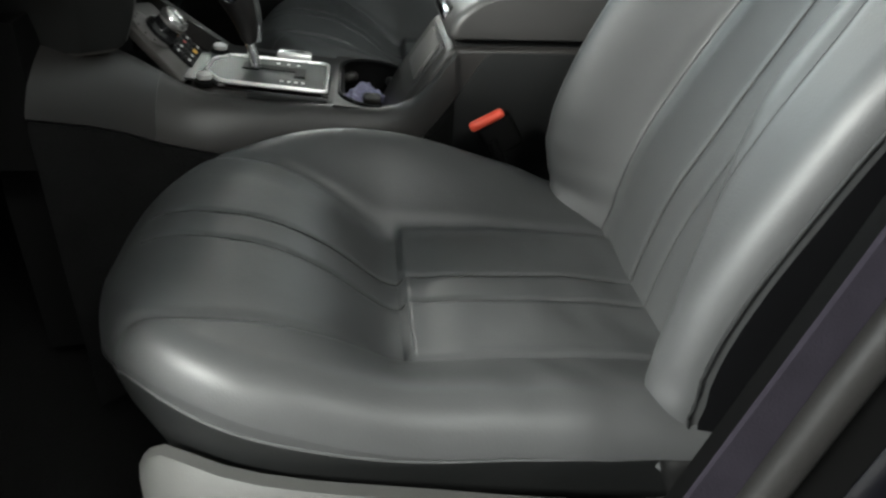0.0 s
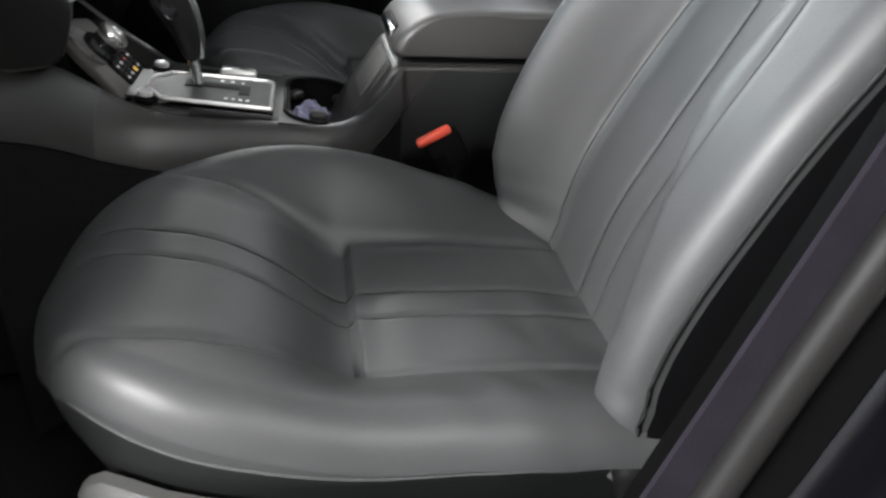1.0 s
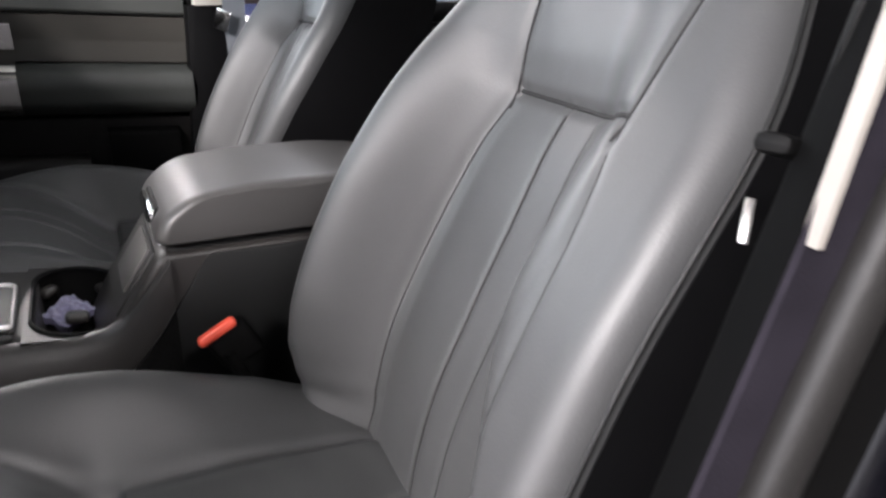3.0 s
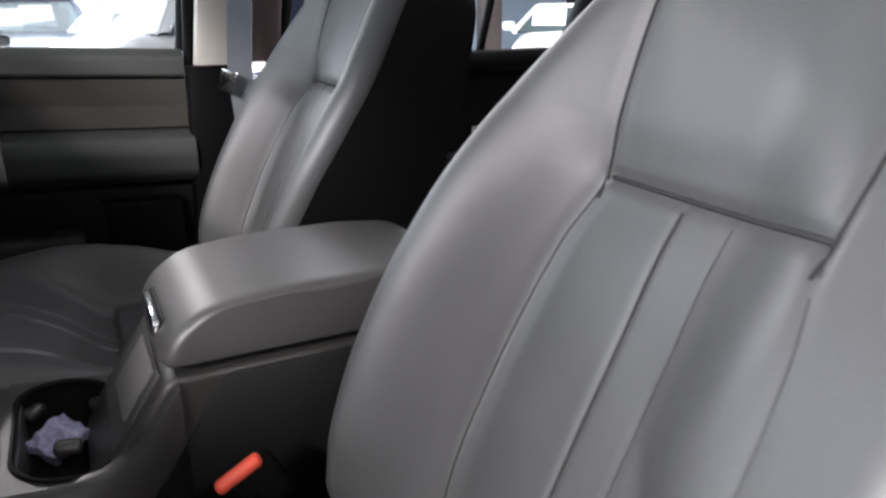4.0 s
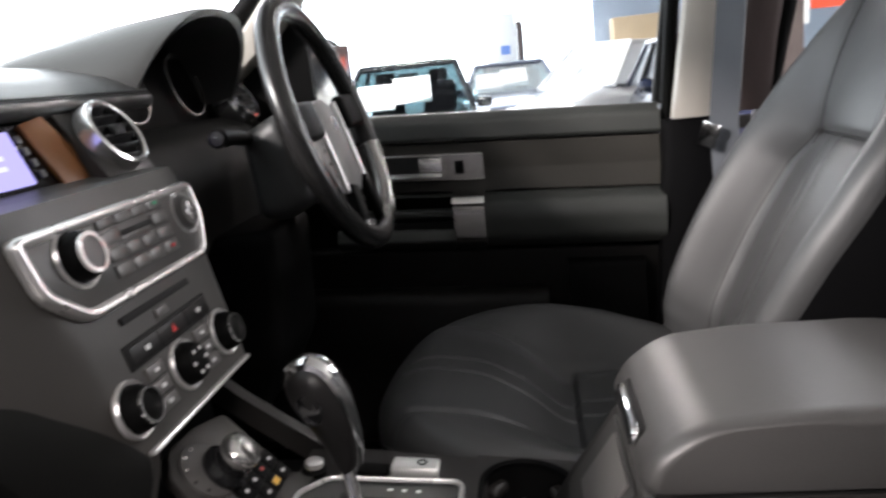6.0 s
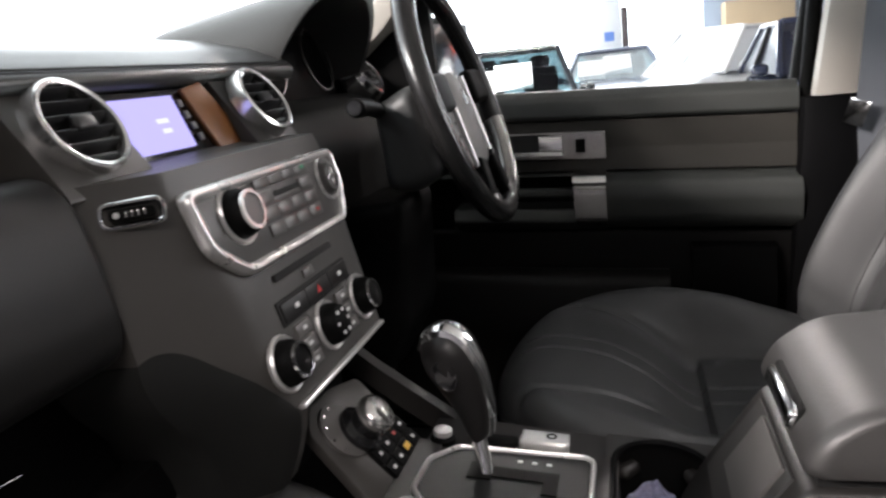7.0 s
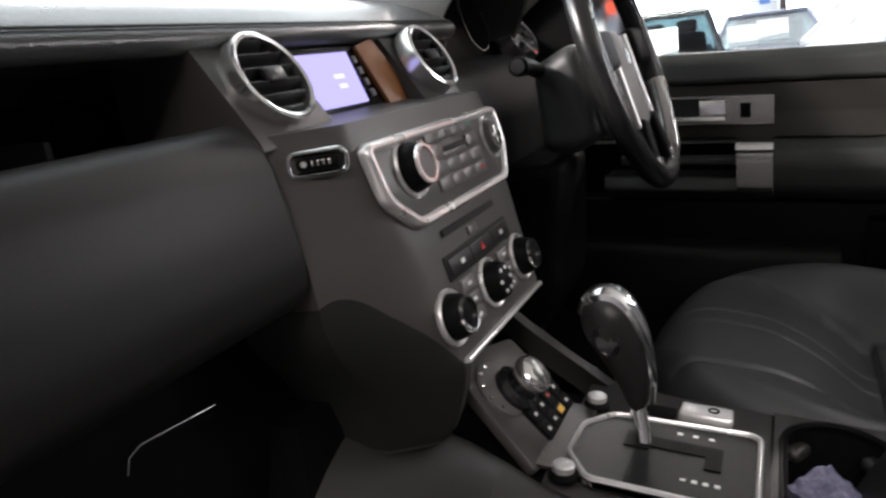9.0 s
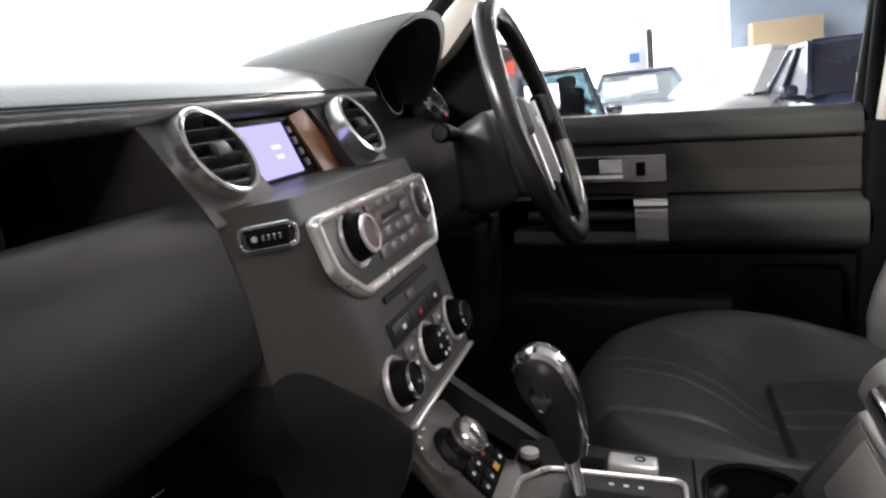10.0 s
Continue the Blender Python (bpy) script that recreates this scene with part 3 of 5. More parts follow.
part("jamb", loft([[(felt(z) + dx, tuck(y, z), z) for dx, y in JAMB] for z in [0.5 + 0.055 * k for k in range(25)]]), PAINT, pp, "glossy dark blue painted door jamb")
part("striker", tube([(felt(1.06) + 0.11, -0.80, 1.05), (felt(1.06) + 0.11, -0.835, 1.05), (felt(1.06) + 0.11, -0.835, 1.10), (felt(1.06) + 0.11, -0.80, 1.10)], 0.006), CHROME, pp, "steel door striker")
for z in (1.02, 1.13):
    part("bolt", turned(pose(felt(z) + 0.11, tuck(-0.801, z), z, 90, 0, 8), [(0.009, 0), (0.009, 0.006), (0.006, 0.009)], 12), SATIN, pp)
belt2 = thing("seat_belt", (0.28, -0.69, 1.5), "black passenger seat belt with a bright tongue at the pillar", "seat belt", "front seat belts")
part("webbing", band([(0.375, -0.71, 1.62), (0.30, -0.705, 1.36), (0.272, -0.70, 1.24), (0.225, -0.695, 1.05), (0.15, -0.68, 0.72)], 0.040, 0.002, (0.75, 0.6, 0)), BLACK, belt2)
part("tongue", boxm(pose(0.268, -0.700, 1.284, 0, 30, 40), 0.003, 0.0045, 0.020, 0.001), SATINDARK, belt2, "bright belt tongue")
part("guide", boxm(pose(0.280, -0.702, 1.315, 0, 15, 20), 0.034, 0.016, 0.009, 0.004), BLACK, belt2)
sill = structure("door_sill", span(-0.9, 0.3, -0.84, -0.70, 0.42, 0.53, 0.02), PAINT, "dark blue painted sill under the open doorway", "sill")
structure("sill_trim", span(-0.8, 0.25, -0.745, -0.69, 0.531, 0.56, 0.008), BLACK, "black sill trim of the open doorway", "trim")
EDGE_RUN = [(0.258, -0.790), (0.262, -0.815), (0.270, -0.838), (0.284, -0.857), (0.305, -0.870), (0.340, -0.879), (0.42, -0.884), (1.5, -0.89), (1.5, -0.80)]
structure("rear_door_skin", loft([[((felt(z) + dx if dx < 1 else dx), y + 0.03 * (z - 0.95) ** 2, z) for dx, y in EDGE_RUN] for z in (0.45, 0.6, 0.75, 0.9, 1.0, 1.1, 1.2, 1.28)]), PAINT, "glossy dark blue closed rear door", "door")


# ---------------------------------------------------------------- seats
def notch(d, w):
    return math.exp(-((d / w) ** 2))


def front_seat(cy, mir, label, lift=0.0, ahead=0.0):
    """A leather front seat; mir turns the side that faces the console, ahead moves its cushion back."""
    worn = -1 if lift == 0 else 1   # the side whose cushion bolster is lower
    seat = thing("front_seat", (0, cy, 0.56), label, "car seat", "front seats")
    zc = [(-0.29, 0.985), (-0.2, 0.988), (-0.13, 0.975), (-0.07, 0.944), (-0.02, 0.912), (0.0, 0.906), (0.06, 0.908), (0.15, 0.906), (0.28, 0.892)]
    zfar = [(-0.29, 0.985), (-0.16, 1.000), (-0.05, 1.005), (0.05, 0.989), (0.15, 0.955), (0.28, 0.897)]
    znear = [(-0.29, 0.985), (-0.2, 0.990), (-0.1, 0.974), (0.0, 0.950), (0.1, 0.945), (0.28, 0.932)]

    def half(x):
        t = max(0.0, (-0.02 - x) / 0.264)
        return 0.24 * math.sqrt(max(0.0, 1 - t ** 2.5))

    def edge(x):
        return 0.121 + 0.03 * smooth01(0.0, -0.2, x)

    def top(x, v):
        w, a = half(x), abs(v)
        z0 = curve_at(zc, x)
        z = z0 + max(0.0, curve_at(zfar if v * worn < 0 else znear, x) - z0) * smooth01(0.10, 0.212, a) + lift
        z -= 0.0025 * max(0, 1 - (v / 0.12) ** 2) * smooth01(0.0, 0.03, x)
        if x > -0.24:
            z -= 0.0026 * notch(a - 0.023, 0.003)
            z -= 0.005 * notch(a - edge(x), 0.0055)
        if a < edge(x) + 0.004:
            k = smooth01(edge(x) + 0.004, edge(x) - 0.012, a)
            z -= k * (0.012 * smooth01(-0.09, 0.0, x) if x < 0 else 0.012 * smooth01(0.008, 0.0, x))
        q = max(0.0, (-0.195 - x) / 0.09)
        z -= 0.075 * (1 - math.sqrt(max(0, 1 - min(1, q) ** 2)))
        re = 0.06 if v * worn < 0 else 0.04
        d = w - a
        if d < re:
            z -= re * (1 - math.sqrt(max(0.0, 1 - ((re - d) / re) ** 2)))
        return z + 0.0012 * noise.noise(Vector((x * 14, v * 14, cy))) + 0.003 * noise.noise(Vector((x * 5, v * 6, cy + 7))) + 0.0022 * noise.noise(Vector((x * 26, v * 17 + x * 9, cy + 9))) * smooth01(0.02, 0.12, x)

    NX, NV = 190, 200
    rows = []
    for i in range(NX + 1):
        t = i / NX
        x = -0.2835 + 0.56 * (t ** 1.25)
        w = half(x)
        row = [Vector((x * 0.91 + 0.01 + ahead, cy - mir * w * 0.80, 0.79)), Vector((x * 0.98 + ahead, cy - mir * w * 0.91, 0.88))]
        row += [Vector((x + ahead, cy + mir * v, top(x, v))) for v in [w * math.sin(math.pi / 2 * (-1 + 2 * j / NV)) for j in range(NV + 1)]]
        row += [Vector((x * 0.98 + ahead, cy + mir * w * 0.91, 0.88)), Vector((x * 0.91 + 0.01 + ahead, cy + mir * w * 0.80, 0.79))]
        rows.append(row)
    cushion = part("cushion", loft(rows), LEATHER, seat)
    for s in (-1, 1):
        pts = []
        for i in range(60):
            x = -0.27 + 0.50 * (i / 59) ** 1.5
            w, f = half(x), 0.10 + 0.22 * smooth01(-0.27, -0.12, x)
            pts.append((x * (1 - 0.02 * f) + ahead, cy + mir * s * w * (1 - 0.09 * f), top(x, s * w) * (1 - f) + 0.88 * f))
        rows = []
        # Cushion side below the piping, its shade painted as a darker skin.
        for i in range(61):
            x = -0.2825 + 0.54 * (i / 60) ** 1.3
            w, zt = half(x), top(x, s * half(x))
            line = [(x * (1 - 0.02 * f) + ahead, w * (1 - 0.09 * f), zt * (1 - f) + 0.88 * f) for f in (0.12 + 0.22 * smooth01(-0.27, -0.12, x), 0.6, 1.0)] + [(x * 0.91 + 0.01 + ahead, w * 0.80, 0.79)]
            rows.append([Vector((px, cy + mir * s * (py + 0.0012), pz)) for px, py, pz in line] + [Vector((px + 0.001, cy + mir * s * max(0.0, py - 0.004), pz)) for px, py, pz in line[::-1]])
        part("shaded_side", loft(rows), DARKSIDE, cushion, "cushion side below the piping, shade put into its colour")
        part("piping", tube(pts, 0.0019, 8), LEATHER, cushion)
        for sv in (0.0232,):
            pts = [(x + ahead, cy + mir * s * sv, top(x, s * sv) + 0.0004) for x in [-0.23 + 0.47 * i / 70 for i in range(71)]]
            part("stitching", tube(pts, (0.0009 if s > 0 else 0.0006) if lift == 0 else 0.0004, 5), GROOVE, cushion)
    part("stitching", tube([(0.008 + ahead, cy + mir * (-0.115 + 0.23 * i / 20), top(0.008, -0.115 + 0.23 * i / 20) + 0.0004) for i in range(21)], 0.0008, 5), SEAM, cushion)

    # backrest, in a frame that leans back
    e, n = Vector((0.359, 0, 0.933)), Vector((-0.933, 0, 0.359))
    o = Vector((0.262, cy, 0.872 + lift * 0.3))
    wide = [(-0.03, 0.160), (0.01, 0.196), (0.05, 0.218), (0.15, 0.24), (0.3, 0.242), (0.4, 0.232), (0.46, 0.215), (0.53, 0.187), (0.59, 0.162), (0.655, 0.140)]
    cen = [(-0.03, 0.0), (0.1, 0.022), (0.22, 0.018), (0.36, 0.006), (0.42, 0.0), (0.47, 0.010), (0.56, 0.014), (0.66, 0.004)]
    bo = [(-0.03, 0.060), (0.05, 0.102), (0.13, 0.122), (0.25, 0.119), (0.35, 0.102), (0.45, 0.075), (0.55, 0.045), (0.62, 0.021), (0.66, 0.006)]

    thin = [(-0.03, 0.226), (0.05, 0.230), (0.15, 0.232), (0.3, 0.230), (0.4, 0.226), (0.46, 0.215), (0.53, 0.187), (0.59, 0.162), (0.655, 0.140)]

    if lift > 0:
        wide = [(-0.03, 0.150), (0.05, 0.168), (0.15, 0.186), (0.3, 0.210), (0.4, 0.216), (0.46, 0.208), (0.53, 0.185), (0.59, 0.162), (0.655, 0.140)]

    def width(h, v=1.0):
        w = curve_at(wide if v > 0 else thin, h)
        q = min(1, max(0, (h - 0.575) / 0.0855))
        return w - 0.075 * (1 - math.sqrt(max(0, 1 - q * q)))

    def inset(h, v=1.0):
        far = 0.026 * smooth01(0.45, 0.36, h) if lift > 0 and v < 0 else 0.03 * smooth01(0.05, 0.22, h) if v < 0 else 0.0
        return far + curve_at([(0.05, 0.130), (0.18, 0.135), (0.28, 0.132), (0.36, 0.123), (0.41, 0.109), (0.42, 0.108), (0.45, 0.108)], h)

    def face(h, v):
        a, w = abs(v), width(h, v)
        pe = inset(h, v)
        c0 = curve_at(cen, h)
        lobe = curve_at(bo, h)
        door_side = v < 0 and lift == 0
        if v < 0 or lift > 0:
            lobe = c0 + (lobe - c0) * (0.92 if door_side else 0.8)
        low = smooth01(0.30, 0.10, h)
        if lift > 0:
            c0 += 0.45 * (lobe - c0) * smooth01(-0.15, 0.06, v)
        d = c0 + (lobe - c0) * (smooth01(0.012 + 0.10 * low, 0.15 + 0.05 * low, a) if door_side else smooth01(pe - 0.016, min(0.20, max(pe + 0.03, w - 0.015)), a))
        d -= (0.0014 if door_side and h < 0.4 else 0.0035) * notch(a - pe, 0.005)
        if h < 0.42:
            d -= (0.0032 if v > 0 else 0.0016) * notch(a - 0.024, 0.003)
            d += 0.0025 * max(0, 1 - (a / pe) ** 2) * smooth01(0.42, 0.38, h)
        if a < pe:
            d -= 0.006 * notch(h - 0.42, 0.006)
        re = 0.03 if door_side or lift > 0 else 0.05
        k = w - a
        if k < re:
            d -= re * (1 - math.sqrt(max(0, 1 - ((re - k) / re) ** 2)))
        q = min(1, max(0, (h - 0.59) / 0.07))
        d -= 0.06 * (1 - math.sqrt(1 - q * q))
        wr = smooth01(0.14, 0.02, h) * smooth01(0.10, 0.16, a)
        return d + 0.0012 * noise.noise(Vector((h * 14, v * 14, cy + 3))) + 0.006 * wr * noise.noise(Vector((h * 42 + v * 10, v * 16, cy + 5)))

    def spot(h, v, d):
        return o + e * h + n * d + Vector((0, mir * v, 0))

    rows = []
    NH, NV = 170, 190
    for i in range(NH + 1):
        h = -0.03 + 0.6885 * i / NH
        w, u = width(h), width(h, -1)
        vs = [math.sin(math.pi / 2 * (-1 + 2 * j / NV)) for j in range(NV + 1)]
        vs = [(w if f > 0 else u) * f for f in vs]
        row = [spot(h, v, face(h, v)) for v in vs]
        row += [spot(h, w * 0.985, face(h, w) - 0.02), spot(h, w * 0.9, -0.06), spot(h, -u * 0.9, -0.06), spot(h, -u * 0.985, face(h, -u) - 0.02)]
        rows.append(row)
    back = part("backrest", loft(rows), LEATHER, seat)
    rows = []
    for i in range(41):
        h = -0.05 + 0.70 * i / 40
        w, u = width(h) + 0.002, width(h, -1) + 0.002
        q = min(1, max(0, (h - 0.56) / 0.09))
        bk = -0.135 + 0.05 * (1 - math.sqrt(1 - q * q)) + 0.02 * smooth01(0.1, -0.05, h)
        fw, fu = face(h, width(h)), face(h, -width(h, -1))
        row = [spot(h, -u * 0.88, -0.055), spot(h, -u * 0.97, fu - 0.010), spot(h, -u, fu - 0.004), spot(h, -u - 0.002, fu - 0.03), spot(h, -u, -0.07), spot(h, -u * 0.93, bk + 0.02), spot(h, -u * 0.7, bk), spot(h, 0, bk - 0.012), spot(h, w * 0.7, bk), spot(h, w * 0.93, bk + 0.02), spot(h, w, -0.07), spot(h, w + 0.002, fw - 0.03), spot(h, w, fw - 0.004), spot(h, w * 0.97, fw - 0.010), spot(h, w * 0.88, -0.055)]
        rows.append(row)
    part("back_shell", loft(rows), SHELL, seat, "black vinyl back and sides of the seat")
    for s in (-1, 1):
        if s < 0:
            part("piping", tube([spot(h, s * (width(h, s) + 0.0005), face(h, s * width(h, s)) + 0.004) for h in [-0.01 + 0.60 * i / 50 for i in range(51)]], 0.0018, 8), DARKSIDE, back)
        for sv in (0.024,):
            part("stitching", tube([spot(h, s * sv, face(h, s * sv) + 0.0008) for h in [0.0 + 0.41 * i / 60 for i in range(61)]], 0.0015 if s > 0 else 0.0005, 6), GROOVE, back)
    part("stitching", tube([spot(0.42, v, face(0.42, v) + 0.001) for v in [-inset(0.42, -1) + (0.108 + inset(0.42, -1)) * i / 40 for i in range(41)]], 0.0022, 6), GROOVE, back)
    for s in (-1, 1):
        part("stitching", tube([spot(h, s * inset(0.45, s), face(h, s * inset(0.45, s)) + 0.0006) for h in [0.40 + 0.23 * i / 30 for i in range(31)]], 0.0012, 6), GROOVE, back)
    # Dark line in each panel edge groove, painting in the crease's shade.
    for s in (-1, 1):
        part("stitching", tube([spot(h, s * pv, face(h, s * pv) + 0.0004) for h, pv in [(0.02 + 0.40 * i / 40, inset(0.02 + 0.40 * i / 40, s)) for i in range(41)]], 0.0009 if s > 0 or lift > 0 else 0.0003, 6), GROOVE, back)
    # headrest
    hb = o + e * 0.795 + n * -0.055
    rows = []
    for i in range(21):
        t = -1 + 2 * i / 20
        k = math.sqrt(max(0.0, 1 - abs(t) ** 3.2))
        rows.append([hb + e * (0.085 * t) + Vector((0, 0.13 * (0.25 + 0.75 * k) * math.copysign(abs(math.cos(a)) ** 0.5, math.cos(a)), 0)) + n * (0.055 * (0.3 + 0.7 * k) * math.copysign(abs(math.sin(a)) ** 0.6, math.sin(a))) for a in [2 * math.pi * j / 36 for j in range(36)]])
    head = part("headrest", loft(rows), LEATHER, seat)
    for s in (-0.055, 0.055):
        part("headrest_post", tube([spot(0.61, s, -0.05), spot(0.74, s, -0.05)], 0.007, 12), CHROME, seat, "chrome headrest post")
        part("post_collar", turned(basis(spot(0.645, s, -0.05), Vector((0, 1, 0)), n, e), [(0.016, 0), (0.016, 0.012), (0.01, 0.016)], 16), BLACK, seat)
    # base, valance and switches on the outer side
    part("seat_base", span(-0.2, 0.27, cy - 0.19, cy + 0.19, 0.60, 0.80, 0.02), BLACK, seat)
    oy = cy - mir * 0.232
    rows = []
    for k in range(15):
        x = -0.232 + 0.48 * (k / 14) ** 1.4
        y = cy - mir * (half(x) + 0.011 if x < 0.1 else 0.251)
        zt = 0.884 - 0.04 * smooth01(-0.12, 0.2, x) - 0.05 * (1 - math.sqrt(max(0.0, 1 - smooth01(-0.17, -0.232, x) ** 2)))
        rows.append([Vector((x, y + mir * 0.02, 0.70)), Vector((x, y, 0.70)), Vector((x, y - mir * 0.002, zt - 0.05)), Vector((x, y, zt - 0.012)), Vector((x, y + mir * 0.006, zt)), Vector((x, y + mir * 0.02, zt - 0.002))])
    part("valance", loft(rows), VALANCE, seat, "pale grey plastic side valance")
    part("seat_switch", boxm(pose(-0.17, oy - mir * 0.016, 0.775, 0, 15, 0), 0.06, 0.02, 0.02, 0.008, 3), BLACK, seat, "black seat adjuster switch")
    for s in (-0.16, 0.16):
        part("runner", span(-0.26, 0.32, cy + s - 0.02, cy + s + 0.02, 0.56, 0.605, 0.006), SATIN, seat)
    part("hinge_cover", boxm(pose(0.27, oy + mir * 0.012, 0.83, 0, -20, 0), 0.09, 0.03, 0.14, 0.014, 3), BLACK, seat)
    return seat


front_seat(-0.39, 1, "black leather front passenger seat with stitched seams, upright and empty")
front_seat(0.39, -1, "black leather driver's seat with stitched seams, upright and empty", 0.012, 0.045)

# belt buckle beside the passenger seat
buckle = thing("belt_buckle", (0.14, -0.15, 0.86), "black seat belt buckle with a bright red release button", "belt buckle")
BM = pose(0.12, -0.1525, 0.998, 0, -29, 0)
part("casing", boxm(BM @ pose(0.006, 0.008, -0.030), 0.050, 0.024, 0.05, 0.008, 3), BLACK, buckle)
part("release_button", boxm(BM @ pose(0, -0.003, 0), 0.047, 0.014, 0.012, 0.005, 3), RED, buckle, "bright red release button")
part("stalk", tube([(0.13, -0.149, 0.97), (0.16, -0.149, 0.9), (0.18, -0.15, 0.8)], 0.014, 12, 0.6), BLACK, buckle)


# ---------------------------------------------------------------- armrest box and console
def pillow(profile, y0, y1, r, n=5):
    """A side profile in x and z, drawn out along y with rounded ends."""
    cx = sum(p[0] for p in profile) / len(profile)
    cz = sum(p[1] for p in profile) / len(profile)
    rows = []

    def sec(y, inset):
        out = []
        for px, pz in profile:
            d = Vector((px - cx, pz - cz))
            k = max(0.0, 1 - inset / max(d.length, 1e-6))
            out.append(Vector((cx + d.x * k, y, cz + d.y * k)))
        return out

    for k in range(n + 1):
        a = math.pi / 2 * k / n
        rows.append(sec(y0 + r * (1 - math.cos(a)), r * (1 - math.sin(a))))
    for k in range(n + 1):
        a = math.pi / 2 * (1 - k / n)
        rows.append(sec(y1 - r * (1 - math.cos(a)), r * (1 - math.sin(a))))
    return loft(rows)


def dense(poly, r, n=6):
    return rounded(poly, r, n)


arm = thing("armrest_box", (0.2, 0.01, 0.56), "dark grey padded armrest box between the seats, lid closed", "armrest")
LID = dense([(0.070, 1.079), (0.082, 1.108), (0.116, 1.133), (0.19, 1.141), (0.30, 1.141), (0.375, 1.132), (0.405, 1.112), (0.410, 1.079)], 0.022, 8)
part("lid", pillow(LID, -0.092, 0.107, 0.016, 7), ARMREST, arm, "padded dark grey vinyl lid")
part("lid_gap", span(0.085, 0.395, -0.078, 0.095, 1.066, 1.08), GROOVE, arm)
TOW = dense([(-0.005, 0.70), (-0.005, 0.94), (0.02, 0.985), (0.077, 1.068), (0.405, 1.070), (0.405, 0.70)], 0.012)
part("bin", pillow(TOW, -0.086, 0.103, 0.008, 4), CONSOLE, arm, "dark grey plastic storage bin")
part("side_panel", prism(rounded([(0.128, 1.064), (0.40, 1.062), (0.40, 0.72), (-0.02, 0.72), (0.046, 0.939)], 0.01), Matrix.Translation((0, -0.0865, 0)) @ pose(0, 0, 0, 90, 0, 0), 0.004, 0.0015), DARKSIDE, arm, "dark side panel with a diagonal joint")
FRN = basis((0.0485, 0.01, 1.0265), Vector((0, 1, 0)), Vector((0.566, 0, 0.824)), Vector((0.824, 0, -0.566)) * -1)
part("front_panel", boxm(FRN, 0.14, 0.088, 0.006, 0.004), ARMREST, arm, "grey front flap")
part("front_flap", boxm(FRN @ pose(-0.012, 0.012, 0.004), 0.09, 0.060, 0.006, 0.003), GREYBTN, arm, "pale grey flap under the latch")
part("latch_recess", boxm(basis((0.083, 0.01, 1.097), Vector((0, 1, 0)), Vector((0.3, 0, 0.95)), Vector((-0.95, 0, 0.3))), 0.105, 0.026, 0.012, 0.006, 3), BLACK, arm)
part("latch", boxm(basis((0.077, 0.01, 1.0985), Vector((0, 1, 0)), Vector((0.3, 0, 0.95)), Vector((-0.95, 0, 0.3))), 0.096, 0.017, 0.011, 0.005, 3), CHROME, arm, "chrome lid latch")

con = thing("centre_console", (-0.15, 0.03, 0.56), "dark grey centre console with silver-framed gear plate and cup holder", "console")


def ctop(x):
    return 0.990 - 0.11 * (x + 0.08)


def isle(x):
    """Height of the sloping switch island."""
    return 1.008 + 1.083 * (-0.27 - x)


def console_section(x, y0, y1, z, low=0.62):
    return [Vector(p) for p in ((x, y0 - 0.03, low), (x, y0 - 0.036, 0.85), (x, y0 - 0.028, z - 0.045), (x, y0 - 0.016, z - 0.014), (x, y0 - 0.006, z - 0.003), (x, y0 + 0.006, z), (x, (y0 + y1) / 2, z), (x, y1 - 0.006, z), (x, y1 + 0.008, z - 0.012), (x, y1 + 0.02, z - 0.05), (x, y1 + 0.025, low))]


part("console_body", loft([console_section(x, y0, y1, ctop(x) - 0.006) for x, y0, y1 in ((-0.062, -0.052, 0.152), (-0.15, -0.044, 0.155), (-0.22, -0.044, 0.158), (-0.262, -0.046, 0.16))]), CONSOLE, con)
part("cup_well", span(-0.064, 0.03, -0.07, 0.14, 0.62, 0.915), BLACK, con)
part("flank_slot", boxm(Matrix.Translation((-0.08, 0.03, 0.990)) @ Matrix.Rotation(math.atan(0.11), 4, "Y") @ pose(-0.055, -0.0925, -0.006), 0.105, 0.014, 0.012, 0.003), GROOVE, con, "narrow black slot beside the gear plate")
rows = []
for x, y1 in ((0.035, 0.15), (-0.014, 0.151), (-0.063, 0.152)):
    z = ctop(x) - 0.006
    rows.append([Vector(p) for p in ((x, y1 + 0.03, 0.62), (x, y1 + 0.036, 0.85), (x, y1 + 0.028, z - 0.045), (x, y1 + 0.016, z - 0.014), (x, y1 + 0.006, z - 0.003), (x, y1 - 0.004, z + 0.003), (x, y1 - 0.014, z - 0.003), (x, y1 - 0.016, 0.62))])
part("cup_side", loft(rows), CONSOLE, con)
part("front_body", loft([console_section(x, y0, y1, 0.985) for x, y0, y1 in ((-0.26, -0.05, 0.16), (-0.34, -0.06, 0.165), (-0.5, -0.08, 0.2))]), BLACK, con)
